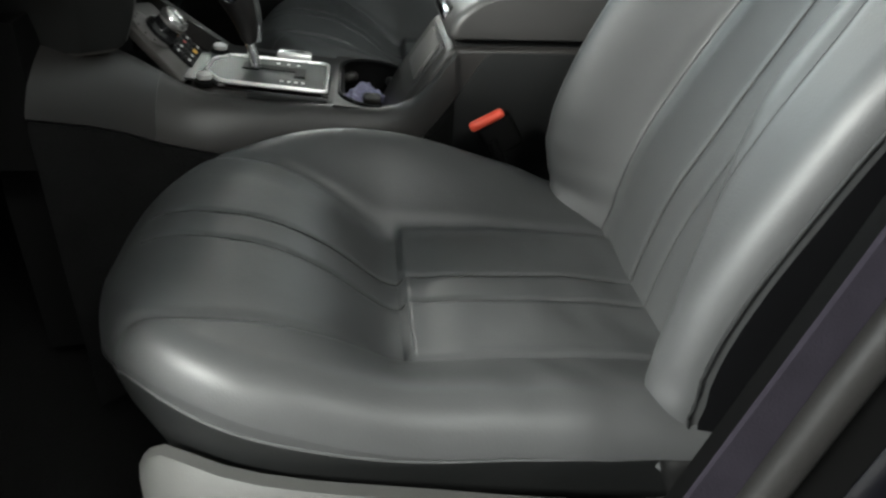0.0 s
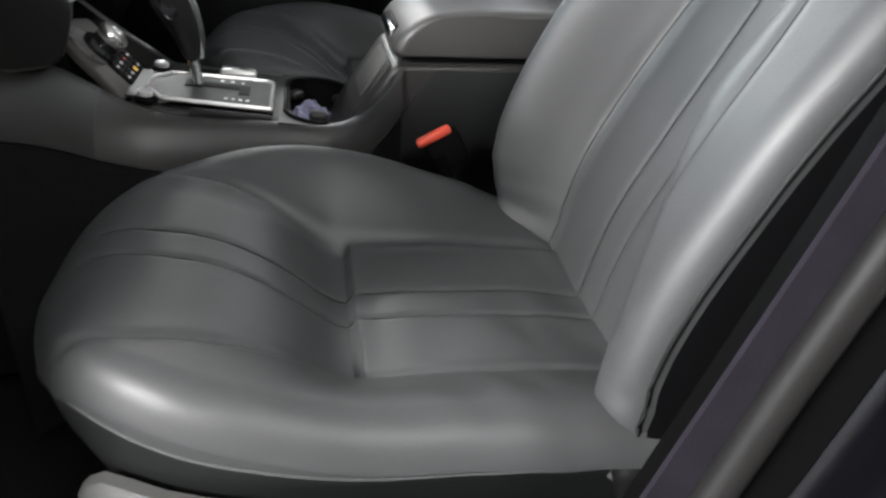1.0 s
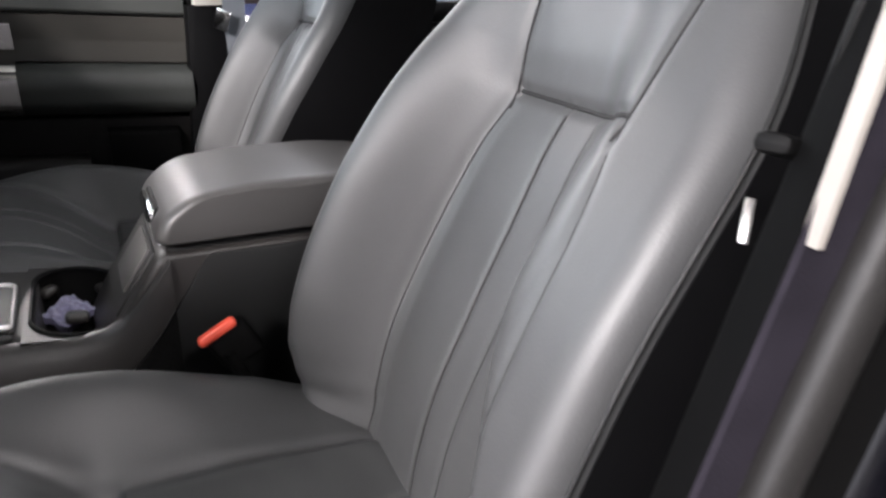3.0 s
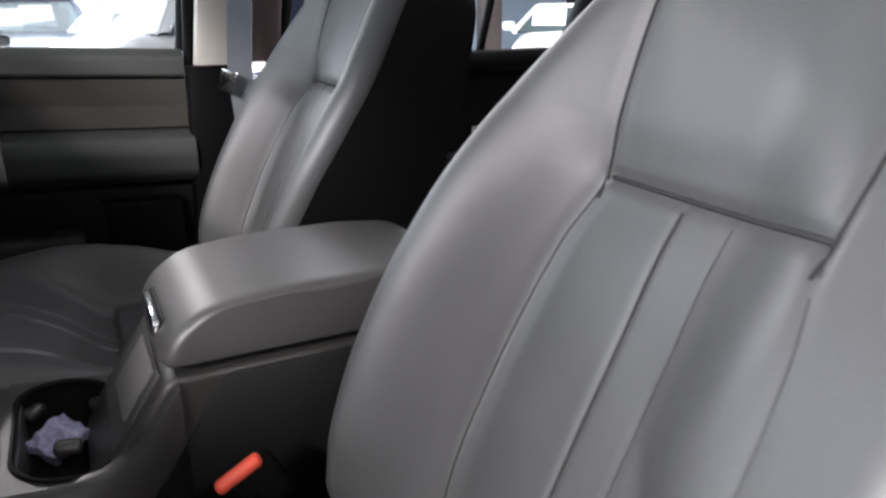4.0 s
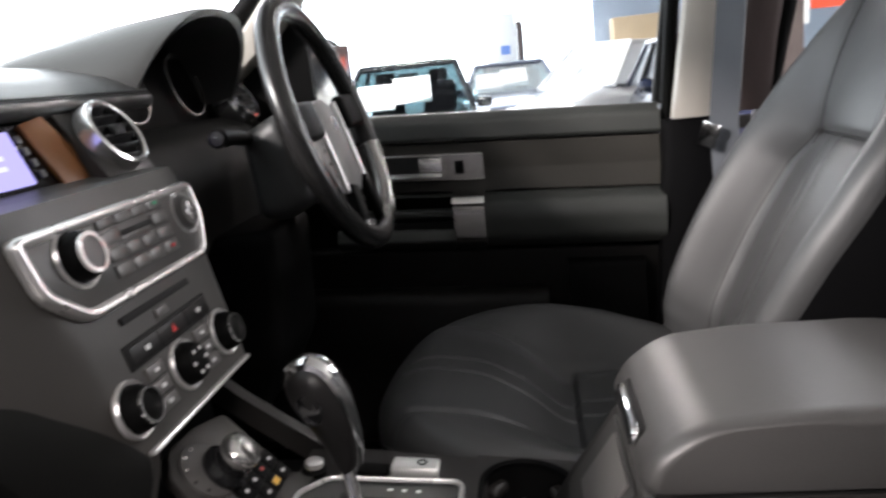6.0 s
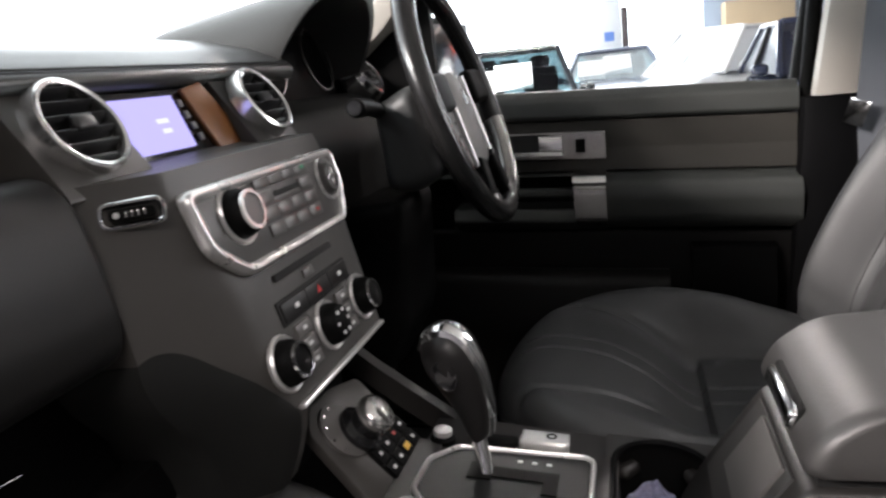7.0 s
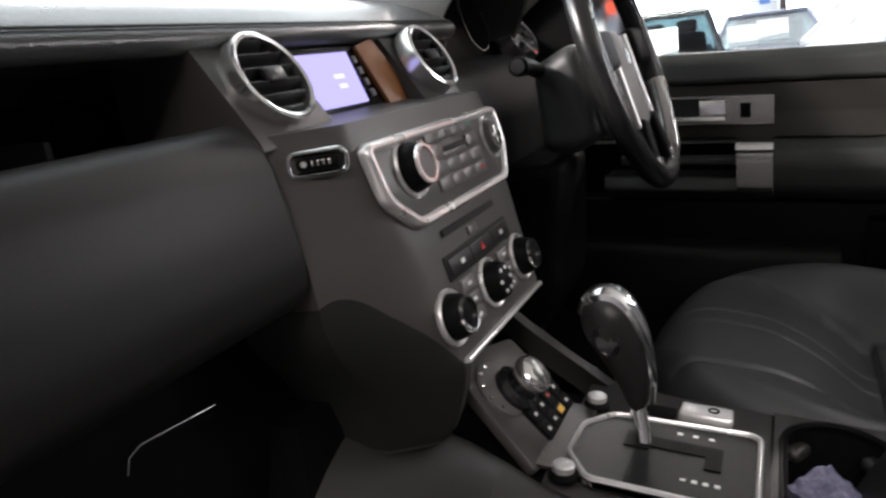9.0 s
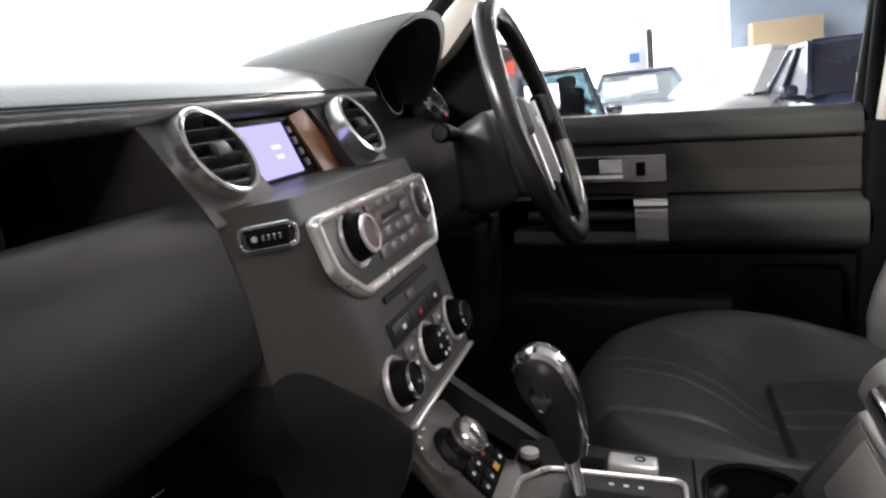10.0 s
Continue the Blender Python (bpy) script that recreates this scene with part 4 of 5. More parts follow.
# the long moulding that sweeps from the armrest tower to the stack: edge x, y, z and lower line y, z
EDGE = [(0.086, -0.090, 1.066, -0.095, 1.00), (0.066, -0.091, 1.040, -0.098, 0.972), (0.046, -0.091, 1.014, -0.101, 0.95), (0.028, -0.090, 0.998, -0.104, 0.935), (0.010, -0.089, 0.989, -0.107, 0.925), (-0.012, -0.088, 0.985, -0.109, 0.918), (-0.045, -0.087, 0.986, -0.110, 0.915), (-0.10, -0.084, 0.9895, -0.110, 0.915), (-0.16, -0.080, 0.991, -0.110, 0.920), (-0.21, -0.079, 0.997, -0.112, 0.927), (-0.24, -0.079, 1.002, -0.119, 0.935), (-0.265, -0.079, 1.012, -0.128, 0.945), (-0.29, -0.081, 1.028, -0.140, 0.957), (-0.32, -0.089, 1.050, -0.156, 0.975), (-0.35, -0.101, 1.070, -0.178, 0.992), (-0.40, -0.126, 1.085, -0.225, 1.018)]
rows, lowr = [], []
for x, y, z, yb, zb in EDGE:
    h = z - zb
    rows.append([Vector(p) for p in ((x, y + 0.03, zb), (x, y + 0.024, z - 0.008), (x, y + 0.014, z - 0.001), (x, y + 0.004, z - 0.001), (x, y + (yb - y) * 0.22, z - 0.10 * h), (x, y + (yb - y) * 0.5, z - 0.27 * h), (x, y + (yb - y) * 0.78, z - 0.52 * h), (x, y + (yb - y) * 0.95, z - 0.8 * h), (x, yb, zb + 0.005), (x, yb + 0.006, zb))])
    lowr.append([Vector(p) for p in ((x, yb + 0.04, zb + 0.004), (x, yb + 0.007, zb + 0.003), (x, yb - 0.001, zb - 0.008), (x, yb - 0.001, 0.86), (x, yb + 0.006, 0.60), (x, yb + 0.05, 0.60))])
part("console_cheek", loft(rows[:13]), CONSOLE, con, "dark grey sweeping console flank")
# Same moulding, front end in a darker copy: its shade is in the colour.
part("front_cheek", loft([[p + Vector((0, -0.0006, 0.0006)) for p in r] for r in rows[12:]]), CONSOLESHADE, con, "front of the console flank, shade put into its colour")
part("lower_flank", loft(lowr), CARPET, con, "black lower console flank")
tz = math.atan(0.11)
TOPM = Matrix.Translation((-0.08, 0.03, 0.990)) @ Matrix.Rotation(tz, 4, "Y")   # local x to the rear, y to the driver, z up
plate = rounded([(-0.002, -0.078), (-0.002, 0.046), (-0.012, 0.054), (-0.144, 0.046), (-0.170, 0.014), (-0.172, -0.040), (-0.146, -0.078)], 0.008, 4)
part("gear_plate", prism(plate, TOPM @ pose(0, 0, -0.006), 0.008), PLATE, con, "black gear selector plate")
part("plate_frame", frame_bar(plate, 0.0056, TOPM @ pose(0, 0, -0.004), 0.010), SATIN, con, "satin silver frame round the gear plate")
part("gate_slot", merged(span(-0.105, -0.03, 0.008, 0.026, 0, 0.0012), span(-0.045, -0.03, -0.012, 0.026, 0.0, 0.0013), span(-0.118, -0.095, 0.002, 0.03, 0, 0.0014)), BLACK, con).matrix_basis = TOPM @ pose(-0.006, -0.012, 0.0022)
for k in range(3):
    part("gear_mark", boxm(TOPM @ pose(-0.077 + 0.0145 * k, 0.030, 0.0022), 0.0048, 0.0036, 0.0006), WHITEMARK, con)
for k in range(4):
    part("gear_mark", boxm(TOPM @ pose(-0.066 + 0.0095 * k, -0.046, 0.0022), 0.0046, 0.0044 if k else 0.003, 0.0006), WHITEMARK, con)
part("parking_switch", boxm(TOPM @ pose(-0.057, 0.071, 0.003), 0.052, 0.026, 0.016, 0.004, 3), SATIN, con, "silver parking brake switch")
part("switch_slot", boxm(TOPM @ pose(-0.102, 0.070, 0.0), 0.034, 0.020, 0.006, 0.003), BLACK, con)
part("switch_mark", ring(TOPM @ pose(-0.050, 0.071, 0.0112), 0.0045, [(-0.0012, 0), (0.0012, 0), (0.0012, 0.0005), (-0.0012, 0.0005)], 18), BLACK, con)
for yy in (0.063, -0.073):
    x = -0.165
    part("button_collar", turned(TOPM @ pose(x, yy - 0.0, -0.004), [(0.0135, 0), (0.0135, 0.004), (0.0105, 0.006)], 28), BLACK, con)
    part("round_button", turned(TOPM @ pose(x, yy - 0.0, 0.004), [(0.0098, 0), (0.0098, 0.0055), (0.0078, 0.007)], 28), SATIN, con, "round silver button")
# cup holder: one long well for two cups
def capsule(r, half, n=72):
    """An oval of two half rounds whose centres lie half apart from the middle, along local y."""
    out = []
    for k in range(n):
        a = 2 * math.pi * k / n
        out.append((r * math.cos(a), r * math.sin(a) + (half if math.sin(a) >= 0 else -half)))
    return out


CUPM = TOPM @ pose(0.062, 0.0, 0.0)


def well(rings):
    """Ovals of (radius, height) joined into a band."""
    return loft([[CUPM @ Vector((x, y, z)) for x, y in capsule(r, 0.055)] for r, z in rings], caps=False)


def surround(x0, x1, y0, y1, r):
    """A plate with the oval hole, out to a rectangle."""
    outer = [(min(max(x * 4, x0), x1), min(max(y * 4, y0), y1)) for x, y in capsule(r, 0.055)]
    rows = [[CUPM @ Vector((x, y, z)) for x, y in pts] for pts, z in ((outer, -0.02), (outer, 0.0), (capsule(r + 0.003, 0.055), 0.0), (capsule(r, 0.055), -0.004))]
    return loft(rows, caps=False)


part("cup_surround", surround(-0.056, 0.064, -0.112, 0.112, 0.047), CONSOLE, con, "dark grey cup holder surround")
part("cup_wall", well([(0.0472, -0.0035), (0.0455, -0.02), (0.043, -0.062), (0.01, -0.063)]), BLACK, con, "black cup holder wall")
part("cup_rim", well([(0.047, -0.004), (0.0515, -0.001), (0.0505, 0.003), (0.0475, 0.004), (0.045, 0.001), (0.045, -0.004)]), SHELL, con, "black cup holder rim")
part("cup_floor", loft([[CUPM @ Vector((x, y, z)) for x, y in capsule(0.044, 0.055)] for z in (-0.064, -0.061)]), BLACK, con)
for gx, gy, turn in ((0.036, 0.078, 30), (-0.034, 0.082, 150), (0.038, -0.078, -25), (-0.036, -0.08, 205), (0.0, -0.006, 90)):
    part("cup_grip", boxm(CUPM @ pose(gx, gy, -0.022, 0, 0, turn), 0.020, 0.028, 0.014, 0.006, 3), CONSOLE, con, "grey spring grip")
# crumpled packet in the cup holder
bm = bmesh.new()
bmesh.ops.create_grid(bm, x_segments=30, y_segments=24, size=0.026)
for v in bm.verts:
    v.co.y *= 0.8
    v.co.z += 0.009 * noise.noise(v.co * 55) + 0.005 * noise.noise(v.co * 130)
g = bmesh.ops.extrude_face_region(bm, geom=list(bm.faces))
bmesh.ops.translate(bm, verts=[v for v in g["geom"] if isinstance(v, bmesh.types.BMVert)], vec=(0, 0, 0.012))
bm.transform(CUPM @ pose(-0.008, 0.044, -0.044, 14, -14, 42))
solid("crumpled_packet", bm, PACKET, "crumpled pale violet patterned packet lying in the cup holder", "packet")

# terrain dial island
sl = math.atan(1.083)
IM = basis((-0.30, 0.025, isle(-0.30)), Vector((0, 1, 0)), Vector((-math.cos(sl), 0, math.sin(sl))), Vector((math.sin(sl), 0, math.cos(sl))))   # x driver, y up the slope
part("dial_island", prism(rounded([(-0.070, -0.047), (0.064, -0.050), (0.070, 0.050), (0.02, 0.064), (-0.030, 0.066), (-0.056, 0.049)], 0.008), IM @ pose(0, 0, -0.011), 0.011, 0.002), STACK, con, "raised grey switch island")
part("island_foot", prism(rounded([(-0.062, -0.02), (0.062, -0.02), (0.062, 0.012), (-0.062, 0.012)], 0.004), basis((-0.262, 0.025, ctop(-0.262) - 0.004), Vector((0, 1, 0)), Vector((-1, 0, 0.11)).normalized(), Vector((0.11, 0, 1)).normalized()), 0.003), CONSOLE, con)
part("dial_base", turned(IM @ pose(-0.018, 0.026, 0), [(0.030, 0), (0.030, 0.003), (0.027, 0.004)], 40), GREYBTN, con, "grey dial ring with markings")
dial = part("terrain_dial", turned(IM @ pose(-0.004, 0.014, 0.002), [(0.025, 0), (0.025, 0.007), (0.023, 0.009), (0.0185, 0.012), (0.017, 0.024)], 40), GLOSSBLACK, con, "black rotary dial")
part("dial_cap", turned(IM @ pose(-0.004, 0.014, 0.026), [(0.0170, -0.004), (0.0200, 0.001), (0.0205, 0.006), (0.0188, 0.0105), (0.0140, 0.0138), (0.0070, 0.0154), (0.0, 0.0158)], 40), RINGCHROME, dial, "chrome dial cap")
for k in range(5):
    a = radians(80 + 32 * k)
    part("dial_mark", boxm(IM @ pose(-0.018 + 0.0255 * math.cos(a), 0.026 + 0.0255 * math.sin(a), 0.004), 0.004, 0.0028, 0.0006), SATINDARK, con)
part("switch_bed", boxm(IM @ pose(0.022, -0.026, 0.0005), 0.082, 0.040, 0.002, 0.0008), BLACK, con)
for r in range(2):
    for k in range(4):
        bx, by = -0.008 + 0.0205 * k, -0.0165 - 0.019 * r
        part("switch", boxm(IM @ pose(bx, by, 0.002), 0.019, 0.017, 0.004, 0.0015), BLACK, con)
        mk = YELLOW if (r, k) == (1, 2) else REDMARK if (r, k) == (0, 2) else WHITEMARK
        part("switch_mark", boxm(IM @ pose(bx, by, 0.0042), 0.011 if mk is YELLOW else 0.0045, 0.007 if mk is YELLOW else 0.0036, 0.0006), mk, con)
part("side_rail", loft([[(x, 0.146, z), (x, 0.164, z), (x, 0.168, z - 0.03), (x, 0.144, z - 0.03)] for x, z in ((-0.215, 0.990), (-0.24, 1.0), (-0.29, 1.036), (-0.335, 1.07), (-0.37, 1.10))]), CONSOLE, con)

# gear lever
gear = thing("gear_lever", (-0.188, 0.05, 0.995), "black and chrome automatic gear lever, in park", "gear lever")
part("shaft", tube([(-0.184, 0.030, 0.99), (-0.188, 0.038, 1.015), (-0.195, 0.049, 1.045)], 0.0075, 14), CHROME, gear, "chrome lever shaft")
KNOB = dense([(-0.203, 1.033), (-0.182, 1.033), (-0.178, 1.06), (-0.180, 1.09), (-0.184, 1.115), (-0.193, 1.137), (-0.207, 1.149), (-0.222, 1.151), (-0.236, 1.144), (-0.243, 1.128), (-0.240, 1.108), (-0.228, 1.088), (-0.213, 1.062)], 0.02, 4)
rows = []
for k in range(33):
    u = math.sin(math.pi / 2 * (-1 + 2 * k / 32))
    sec = []
    for px, pz in KNOB:
        q = smooth01(1.04, 1.12, pz)
        hw = 0.0135 + 0.0115 * q
        core = -0.1925 - 0.021 * smooth01(1.05, 1.13, pz)
        cz = min(pz, 1.122) if pz > 1.122 else pz
        f = math.sqrt(max(0.0, 1 - abs(u) ** 2.2))
        sec.append(Vector((core + (px - core) * (0.05 + 0.95 * f), 0.05 + hw * u, cz + (pz - cz) * (0.05 + 0.95 * f))))
    rows.append(sec)
part("knob", loft(rows), GRIP, gear, "black leather lever grip")
BAND = [(-0.243, 1.126), (-0.236, 1.144), (-0.222, 1.1515), (-0.207, 1.1495), (-0.193, 1.1375), (-0.184, 1.115), (-0.1795, 1.09), (-0.1775, 1.062), (-0.181, 1.036)]
CURVE = [(curve_at([(k, p[0]) for k, p in enumerate(BAND)], j / 5), curve_at([(k, p[1]) for k, p in enumerate(BAND)], j / 5)) for j in range(5 * len(BAND) - 4)]
rows = []
for i, (px, pz) in enumerate(CURVE):
    a, b = CURVE[max(0, i - 1)], CURVE[min(len(CURVE) - 1, i + 1)]
    nx, nz = b[1] - a[1], a[0] - b[0]
    ln = -math.hypot(nx, nz)
    nx, nz = nx / ln, nz / ln
    w = 0.005 + 0.011 * smooth01(0, 6, i) * smooth01(40, 20, i)
    rows.append([Vector((px + nx * d, 0.05 + yy * w, pz + nz * d)) for yy, d in ((-1, -0.007), (-0.92, -0.001), (-0.6, 0.002), (-0.2, 0.0036), (0.2, 0.0036), (0.6, 0.002), (0.92, -0.001), (1, -0.007))])
part("chrome_cap", loft(rows), CHROME, gear, "chrome band over the grip")
EMB = basis((-0.214, 0.0262, 1.108), Vector((0.38, 0, -0.925)), Vector((0.925, 0.0, 0.38)), Vector((0, -1, 0)))
part("emblem_disc", loft([[EMB @ Vector((0.0165 * k * math.cos(a), 0.0115 * k * math.sin(a), z)) for a in [2 * math.pi * q / 32 for q in range(32)]] for k, z in ((1.0, -0.004), (1.0, 0.0004), (0.9, 0.0012), (0.82, 0.0004))]), GLOSSBLACK, gear, "oval gloss badge disc")


# ---------------------------------------------------------------- dashboard
dash = thing("dashboard", (-0.5, 0, 0.56), "dark grey dashboard with silver-ringed vents, radio and climate controls", "dashboard")


def along_y(profile, y0, y1, n=2):
    return loft([[Vector((px, y0 + (y1 - y0) * k / (n - 1), pz)) for px, pz in profile] for k in range(n)])


PAD = dense([(-0.426, 1.400), (-0.4205, 1.412), (-0.432, 1.4215), (-0.46, 1.437), (-0.52, 1.454), (-0.60, 1.463), (-0.70, 1.463), (-0.80, 1.455), (-0.97, 1.41), (-0.97, 1.36), (-0.56, 1.375), (-0.50, 1.398)], 0.014)
part("top_pad", along_y(PAD, -0.745, 0.243, 24), DASHTOP, dash, "stitched leather-look dash top")
part("corner_pad", along_y([(px - 0.075 if px > -0.6 else px - 0.01, pz - 0.006) for px, pz in PAD], 0.2432, 0.745, 8), DASHTOP, dash, "dash top corner")
part("pad_stitching", tube([(-0.4275, -0.74 + 0.98 * k / 60, 1.4195) for k in range(61)], 0.0011, 6), SEAM, dash)
part("tray_back", span(-0.56, -0.545, -0.74, 0.2, 1.3, 1.4), BLACK, dash, "black back of the open tray")
part("tray_floor", span(-0.56, -0.40, -0.74, -0.2, 1.30, 1.325), BLACK, dash, "black tray floor")
part("tray_divider", span(-0.53, -0.42, -0.335, -0.331, 1.325, 1.36), BLACK, dash)
GL = dense([(-0.415, 1.335), (-0.405, 1.353), (-0.386, 1.349), (-0.371, 1.331), (-0.361, 1.295), (-0.3555, 1.258), (-0.357, 1.236), (-0.367, 1.225), (-0.40, 1.217), (-0.45, 1.215), (-0.45, 1.33)], 0.012)
part("glovebox_lid", pillow(GL, -0.735, -0.208, 0.010, 5), DASH, dash, "grey grained glovebox lid")
part("lower_dash", along_y([(-0.435, 1.225), (-0.425, 1.12), (-0.46, 0.98), (-0.56, 0.82), (-0.62, 0.82), (-0.62, 1.225)], -0.74, -0.17), BLACK, dash, "black lower glovebox")
part("lower_handle", tube([(-0.424, -0.332, 1.158), (-0.4235, -0.329, 1.168), (-0.422, -0.32, 1.1725), (-0.421, -0.255, 1.1665)], 0.0007, 8), SATINDARK, dash, "thin silver handle edge")


def xf(z):
    return -0.345 + (1.325 - z) * 0.25


def stack_section(z, yl, gx, gy, yr, x):
    return [Vector(p) for p in ((-0.56, gy, z), (gx - 0.03, gy, z), (gx, gy, z), (gx + (x - gx) * 0.30, gy + (yl - gy) * 0.27, z), (gx + (x - gx) * 0.61, gy + (yl - gy) * 0.54, z), (gx + (x - gx) * 0.9, gy + (yl - gy) * 0.83, z), (x, yl, z), (x, (yl + yr) / 2, z), (x, yr, z), (x - 0.04, yr + 0.012, z), (-0.56, yr + 0.02, z))]


part("centre_panel", loft([stack_section(z, yl, gx, gy, yr, xf(z)) for z, yl, gx, gy, yr in ((1.341, -0.146, -0.386, -0.2055, 0.108), (1.331, -0.15, -0.385, -0.2055, 0.112), (1.30, -0.143, -0.374, -0.2055, 0.115), (1.25, -0.118, -0.361, -0.2055, 0.106), (1.20, -0.112, -0.357, -0.2025, 0.101), (1.178, -0.110, -0.356, -0.193, 0.0995), (1.155, -0.108, -0.355, -0.176, 0.098), (1.1365, -0.107, -0.354, -0.163, 0.0975))]), STACK, dash, "dark grey centre stack")
part("stack_cheek", loft([stack_section(z, yl, gx, gy, -0.092, x) for z, yl, gx, gy, x in ((1.137, -0.107, -0.354, -0.163, -0.298), (1.119, -0.106, -0.354, -0.153, -0.301), (1.095, -0.106, -0.355, -0.143, -0.309), (1.075, -0.108, -0.359, -0.138, -0.318), (1.066, -0.111, -0.364, -0.136, -0.328))]), STACK, dash, "lower cheek of the stack")
CHEEK = [(1.066, -0.328, -0.111, -0.364, -0.136), (1.075, -0.318, -0.108, -0.359, -0.138), (1.095, -0.309, -0.106, -0.355, -0.143), (1.119, -0.301, -0.106, -0.354, -0.153), (1.137, -0.298, -0.107, -0.354, -0.163), (1.155, -0.3025, -0.108, -0.355, -0.176), (1.178, -0.308, -0.110, -0.356, -0.193), (1.20, -0.314, -0.112, -0.357, -0.2025), (1.25, -0.326, -0.118, -0.361, -0.2055)]


def cheek_at(u, z):
    """A place on the stack's flank: u from the back corner to the front one."""
    k = next((i for i in range(len(CHEEK) - 2) if z <= CHEEK[i + 1][0]), len(CHEEK) - 2)
    f = min(1.0, max(0.0, (z - CHEEK[k][0]) / (CHEEK[k + 1][0] - CHEEK[k][0])))
    x, yl, gx, gy = [a + (b - a) * f for a, b in zip(CHEEK[k][1:], CHEEK[k + 1][1:])]
    if u < 0:
        return Vector((gx + 0.3 * u, gy, z))
    along = [(0.0, 0.0, 0.0), (0.3, 0.30, 0.27), (0.61, 0.61, 0.54), (0.9, 0.9, 0.83), (1.0, 1.0, 1.0)]
    i = next(j for j in range(4) if u <= along[j + 1][0])
    g = (u - along[i][0]) / (along[i + 1][0] - along[i][0])
    return Vector((gx + (x - gx) * (along[i][1] + (along[i + 1][1] - along[i][1]) * g), gy + (yl - gy) * (along[i][2] + (along[i + 1][2] - along[i][2]) * g), z))


# Thin dark skin over the lower stack, painting in the soft shadow there.
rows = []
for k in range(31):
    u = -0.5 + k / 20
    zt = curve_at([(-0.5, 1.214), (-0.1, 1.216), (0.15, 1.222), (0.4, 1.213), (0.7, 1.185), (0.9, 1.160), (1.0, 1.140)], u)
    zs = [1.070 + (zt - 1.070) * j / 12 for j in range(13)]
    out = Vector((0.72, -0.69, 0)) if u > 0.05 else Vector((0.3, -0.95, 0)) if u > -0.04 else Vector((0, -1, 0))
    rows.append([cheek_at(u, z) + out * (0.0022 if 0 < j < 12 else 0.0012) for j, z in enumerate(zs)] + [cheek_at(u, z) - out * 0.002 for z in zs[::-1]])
part("lower_dark_cover", loft(rows), TRIMSHADE, dash, "dark skin painting the soft shade on the foot of the stack")
part("back_panel", span(-0.46, -0.40, -0.2, 0.2, 0.95, 1.12), BLACK, dash)
SN = Vector((0.970, 0, 0.2425))
SU = Vector((-0.2425, 0, 0.970))


def on_stack(y, z, off=0.0):
    """A pose on the stack's face: x to the driver, y up, z outwards."""
    return basis(Vector((xf(z), y, z)) + SN * off, Vector((0, 1, 0)), SU, SN)


RM = on_stack(0, 1.29, 0.0)
poly = rounded([(-0.150, 0.035), (0.118, 0.035), (0.118, -0.004), (0.094, -0.042), (-0.106, -0.042), (-0.144, -0.013)], 0.012, 4)
radio = part("radio_panel", prism([(x * 0.98, y * 0.95) for x, y in poly], RM, 0.006, 0.001), DASHDARK, dash, "dark grey radio panel")
part("radio_frame", frame_bar(poly, 0.0095, RM, 0.010), SATIN, dash, "satin silver radio frame")


def rotary(y, z, r, parent, name, depth=0.022, face=BLACK, off=0.006):
    m = on_stack(y, z, off)
    k = part(name, turned(m, [(r * 0.86, 0), (r * 0.83, depth * 0.5), (r * 0.70, depth), (r * 0.64, depth + 0.001)], 44), face, parent, "black rotary knob")
    part("chrome_ring", ring(m, r, [(-0.0028, -0.002), (0.0010, -0.002), (0.0014, 0.001), (0.0, 0.003), (-0.0028, 0.0015)], 48), SATIN, k, "silver ring")
    return k, m


k1, m1 = rotary(-0.091, 1.296, 0.0235, radio, "volume_knob", 0.014)
part("knob_ring", ring(m1 @ pose(0, 0, 0.014), 0.0145, [(-0.002, -0.002), (0.002, -0.002), (0.0015, 0.0025), (-0.0015, 0.0025)], 40), SATIN, k1, "silver front ring")
part("knob_face", turned(m1 @ pose(0, 0, 0.014), [(0.0125, 0), (0.0125, 0.001), (0, 0.0014)], 40), GREYBTN, k1, "grey knob face")
part("power_button", boxm(on_stack(-0.0615, 1.297, 0.0065), 0.012, 0.013, 0.006, 0.002), SATINDARK, radio, "small silver power button")
k2, m2 = rotary(0.087, 1.295, 0.021, radio, "tuning_pad", 0.006, DASHDARK)
part("pad_cross", merged(boxm(m2 @ pose(0, 0, 0.007), 0.006, 0.020, 0.003, 0.001), boxm(m2 @ pose(0, 0, 0.007), 0.020, 0.006, 0.003, 0.001)), SATINDARK, k2, "silver cross pad")
for r in range(4):
    for c in range(4):
        if r == 1 and c in (1, 2):
            continue
        part("radio_button", boxm(on_stack(-0.041 + 0.0265 * c, 1.3135 - 0.0135 * r, 0.0062), 0.0260, 0.0112, 0.004, 0.0014), GREYBTN, radio)
part("display_slot", boxm(on_stack(-0.0013, 1.3000, 0.0062), 0.052, 0.0045, 0.002, 0.0005), GROOVE, radio, "narrow black display slot")
part("radio_button", boxm(on_stack(-0.0013, 1.2955, 0.0055), 0.052, 0.0035, 0.003, 0.001), GREYBTN, radio)
part("button_mark", boxm(on_stack(0.0385, 1.3135, 0.0093), 0.006, 0.003, 0.0006), GREENMARK, radio)
part("button_mark", boxm(on_stack(0.0385, 1.273, 0.0093), 0.006, 0.003, 0.0006), REDMARK, radio)
# disc slot, switches, climate
part("disc_slot", boxm(on_stack(-0.011, 1.2372, 0.0016), 0.118, 0.0062, 0.003, 0.001), GROOVE, dash, "black disc slot")
part("eject_button", boxm(on_stack(-0.011, 1.2272, 0.001), 0.020, 0.008, 0.003, 0.001), GREYBTN, dash)
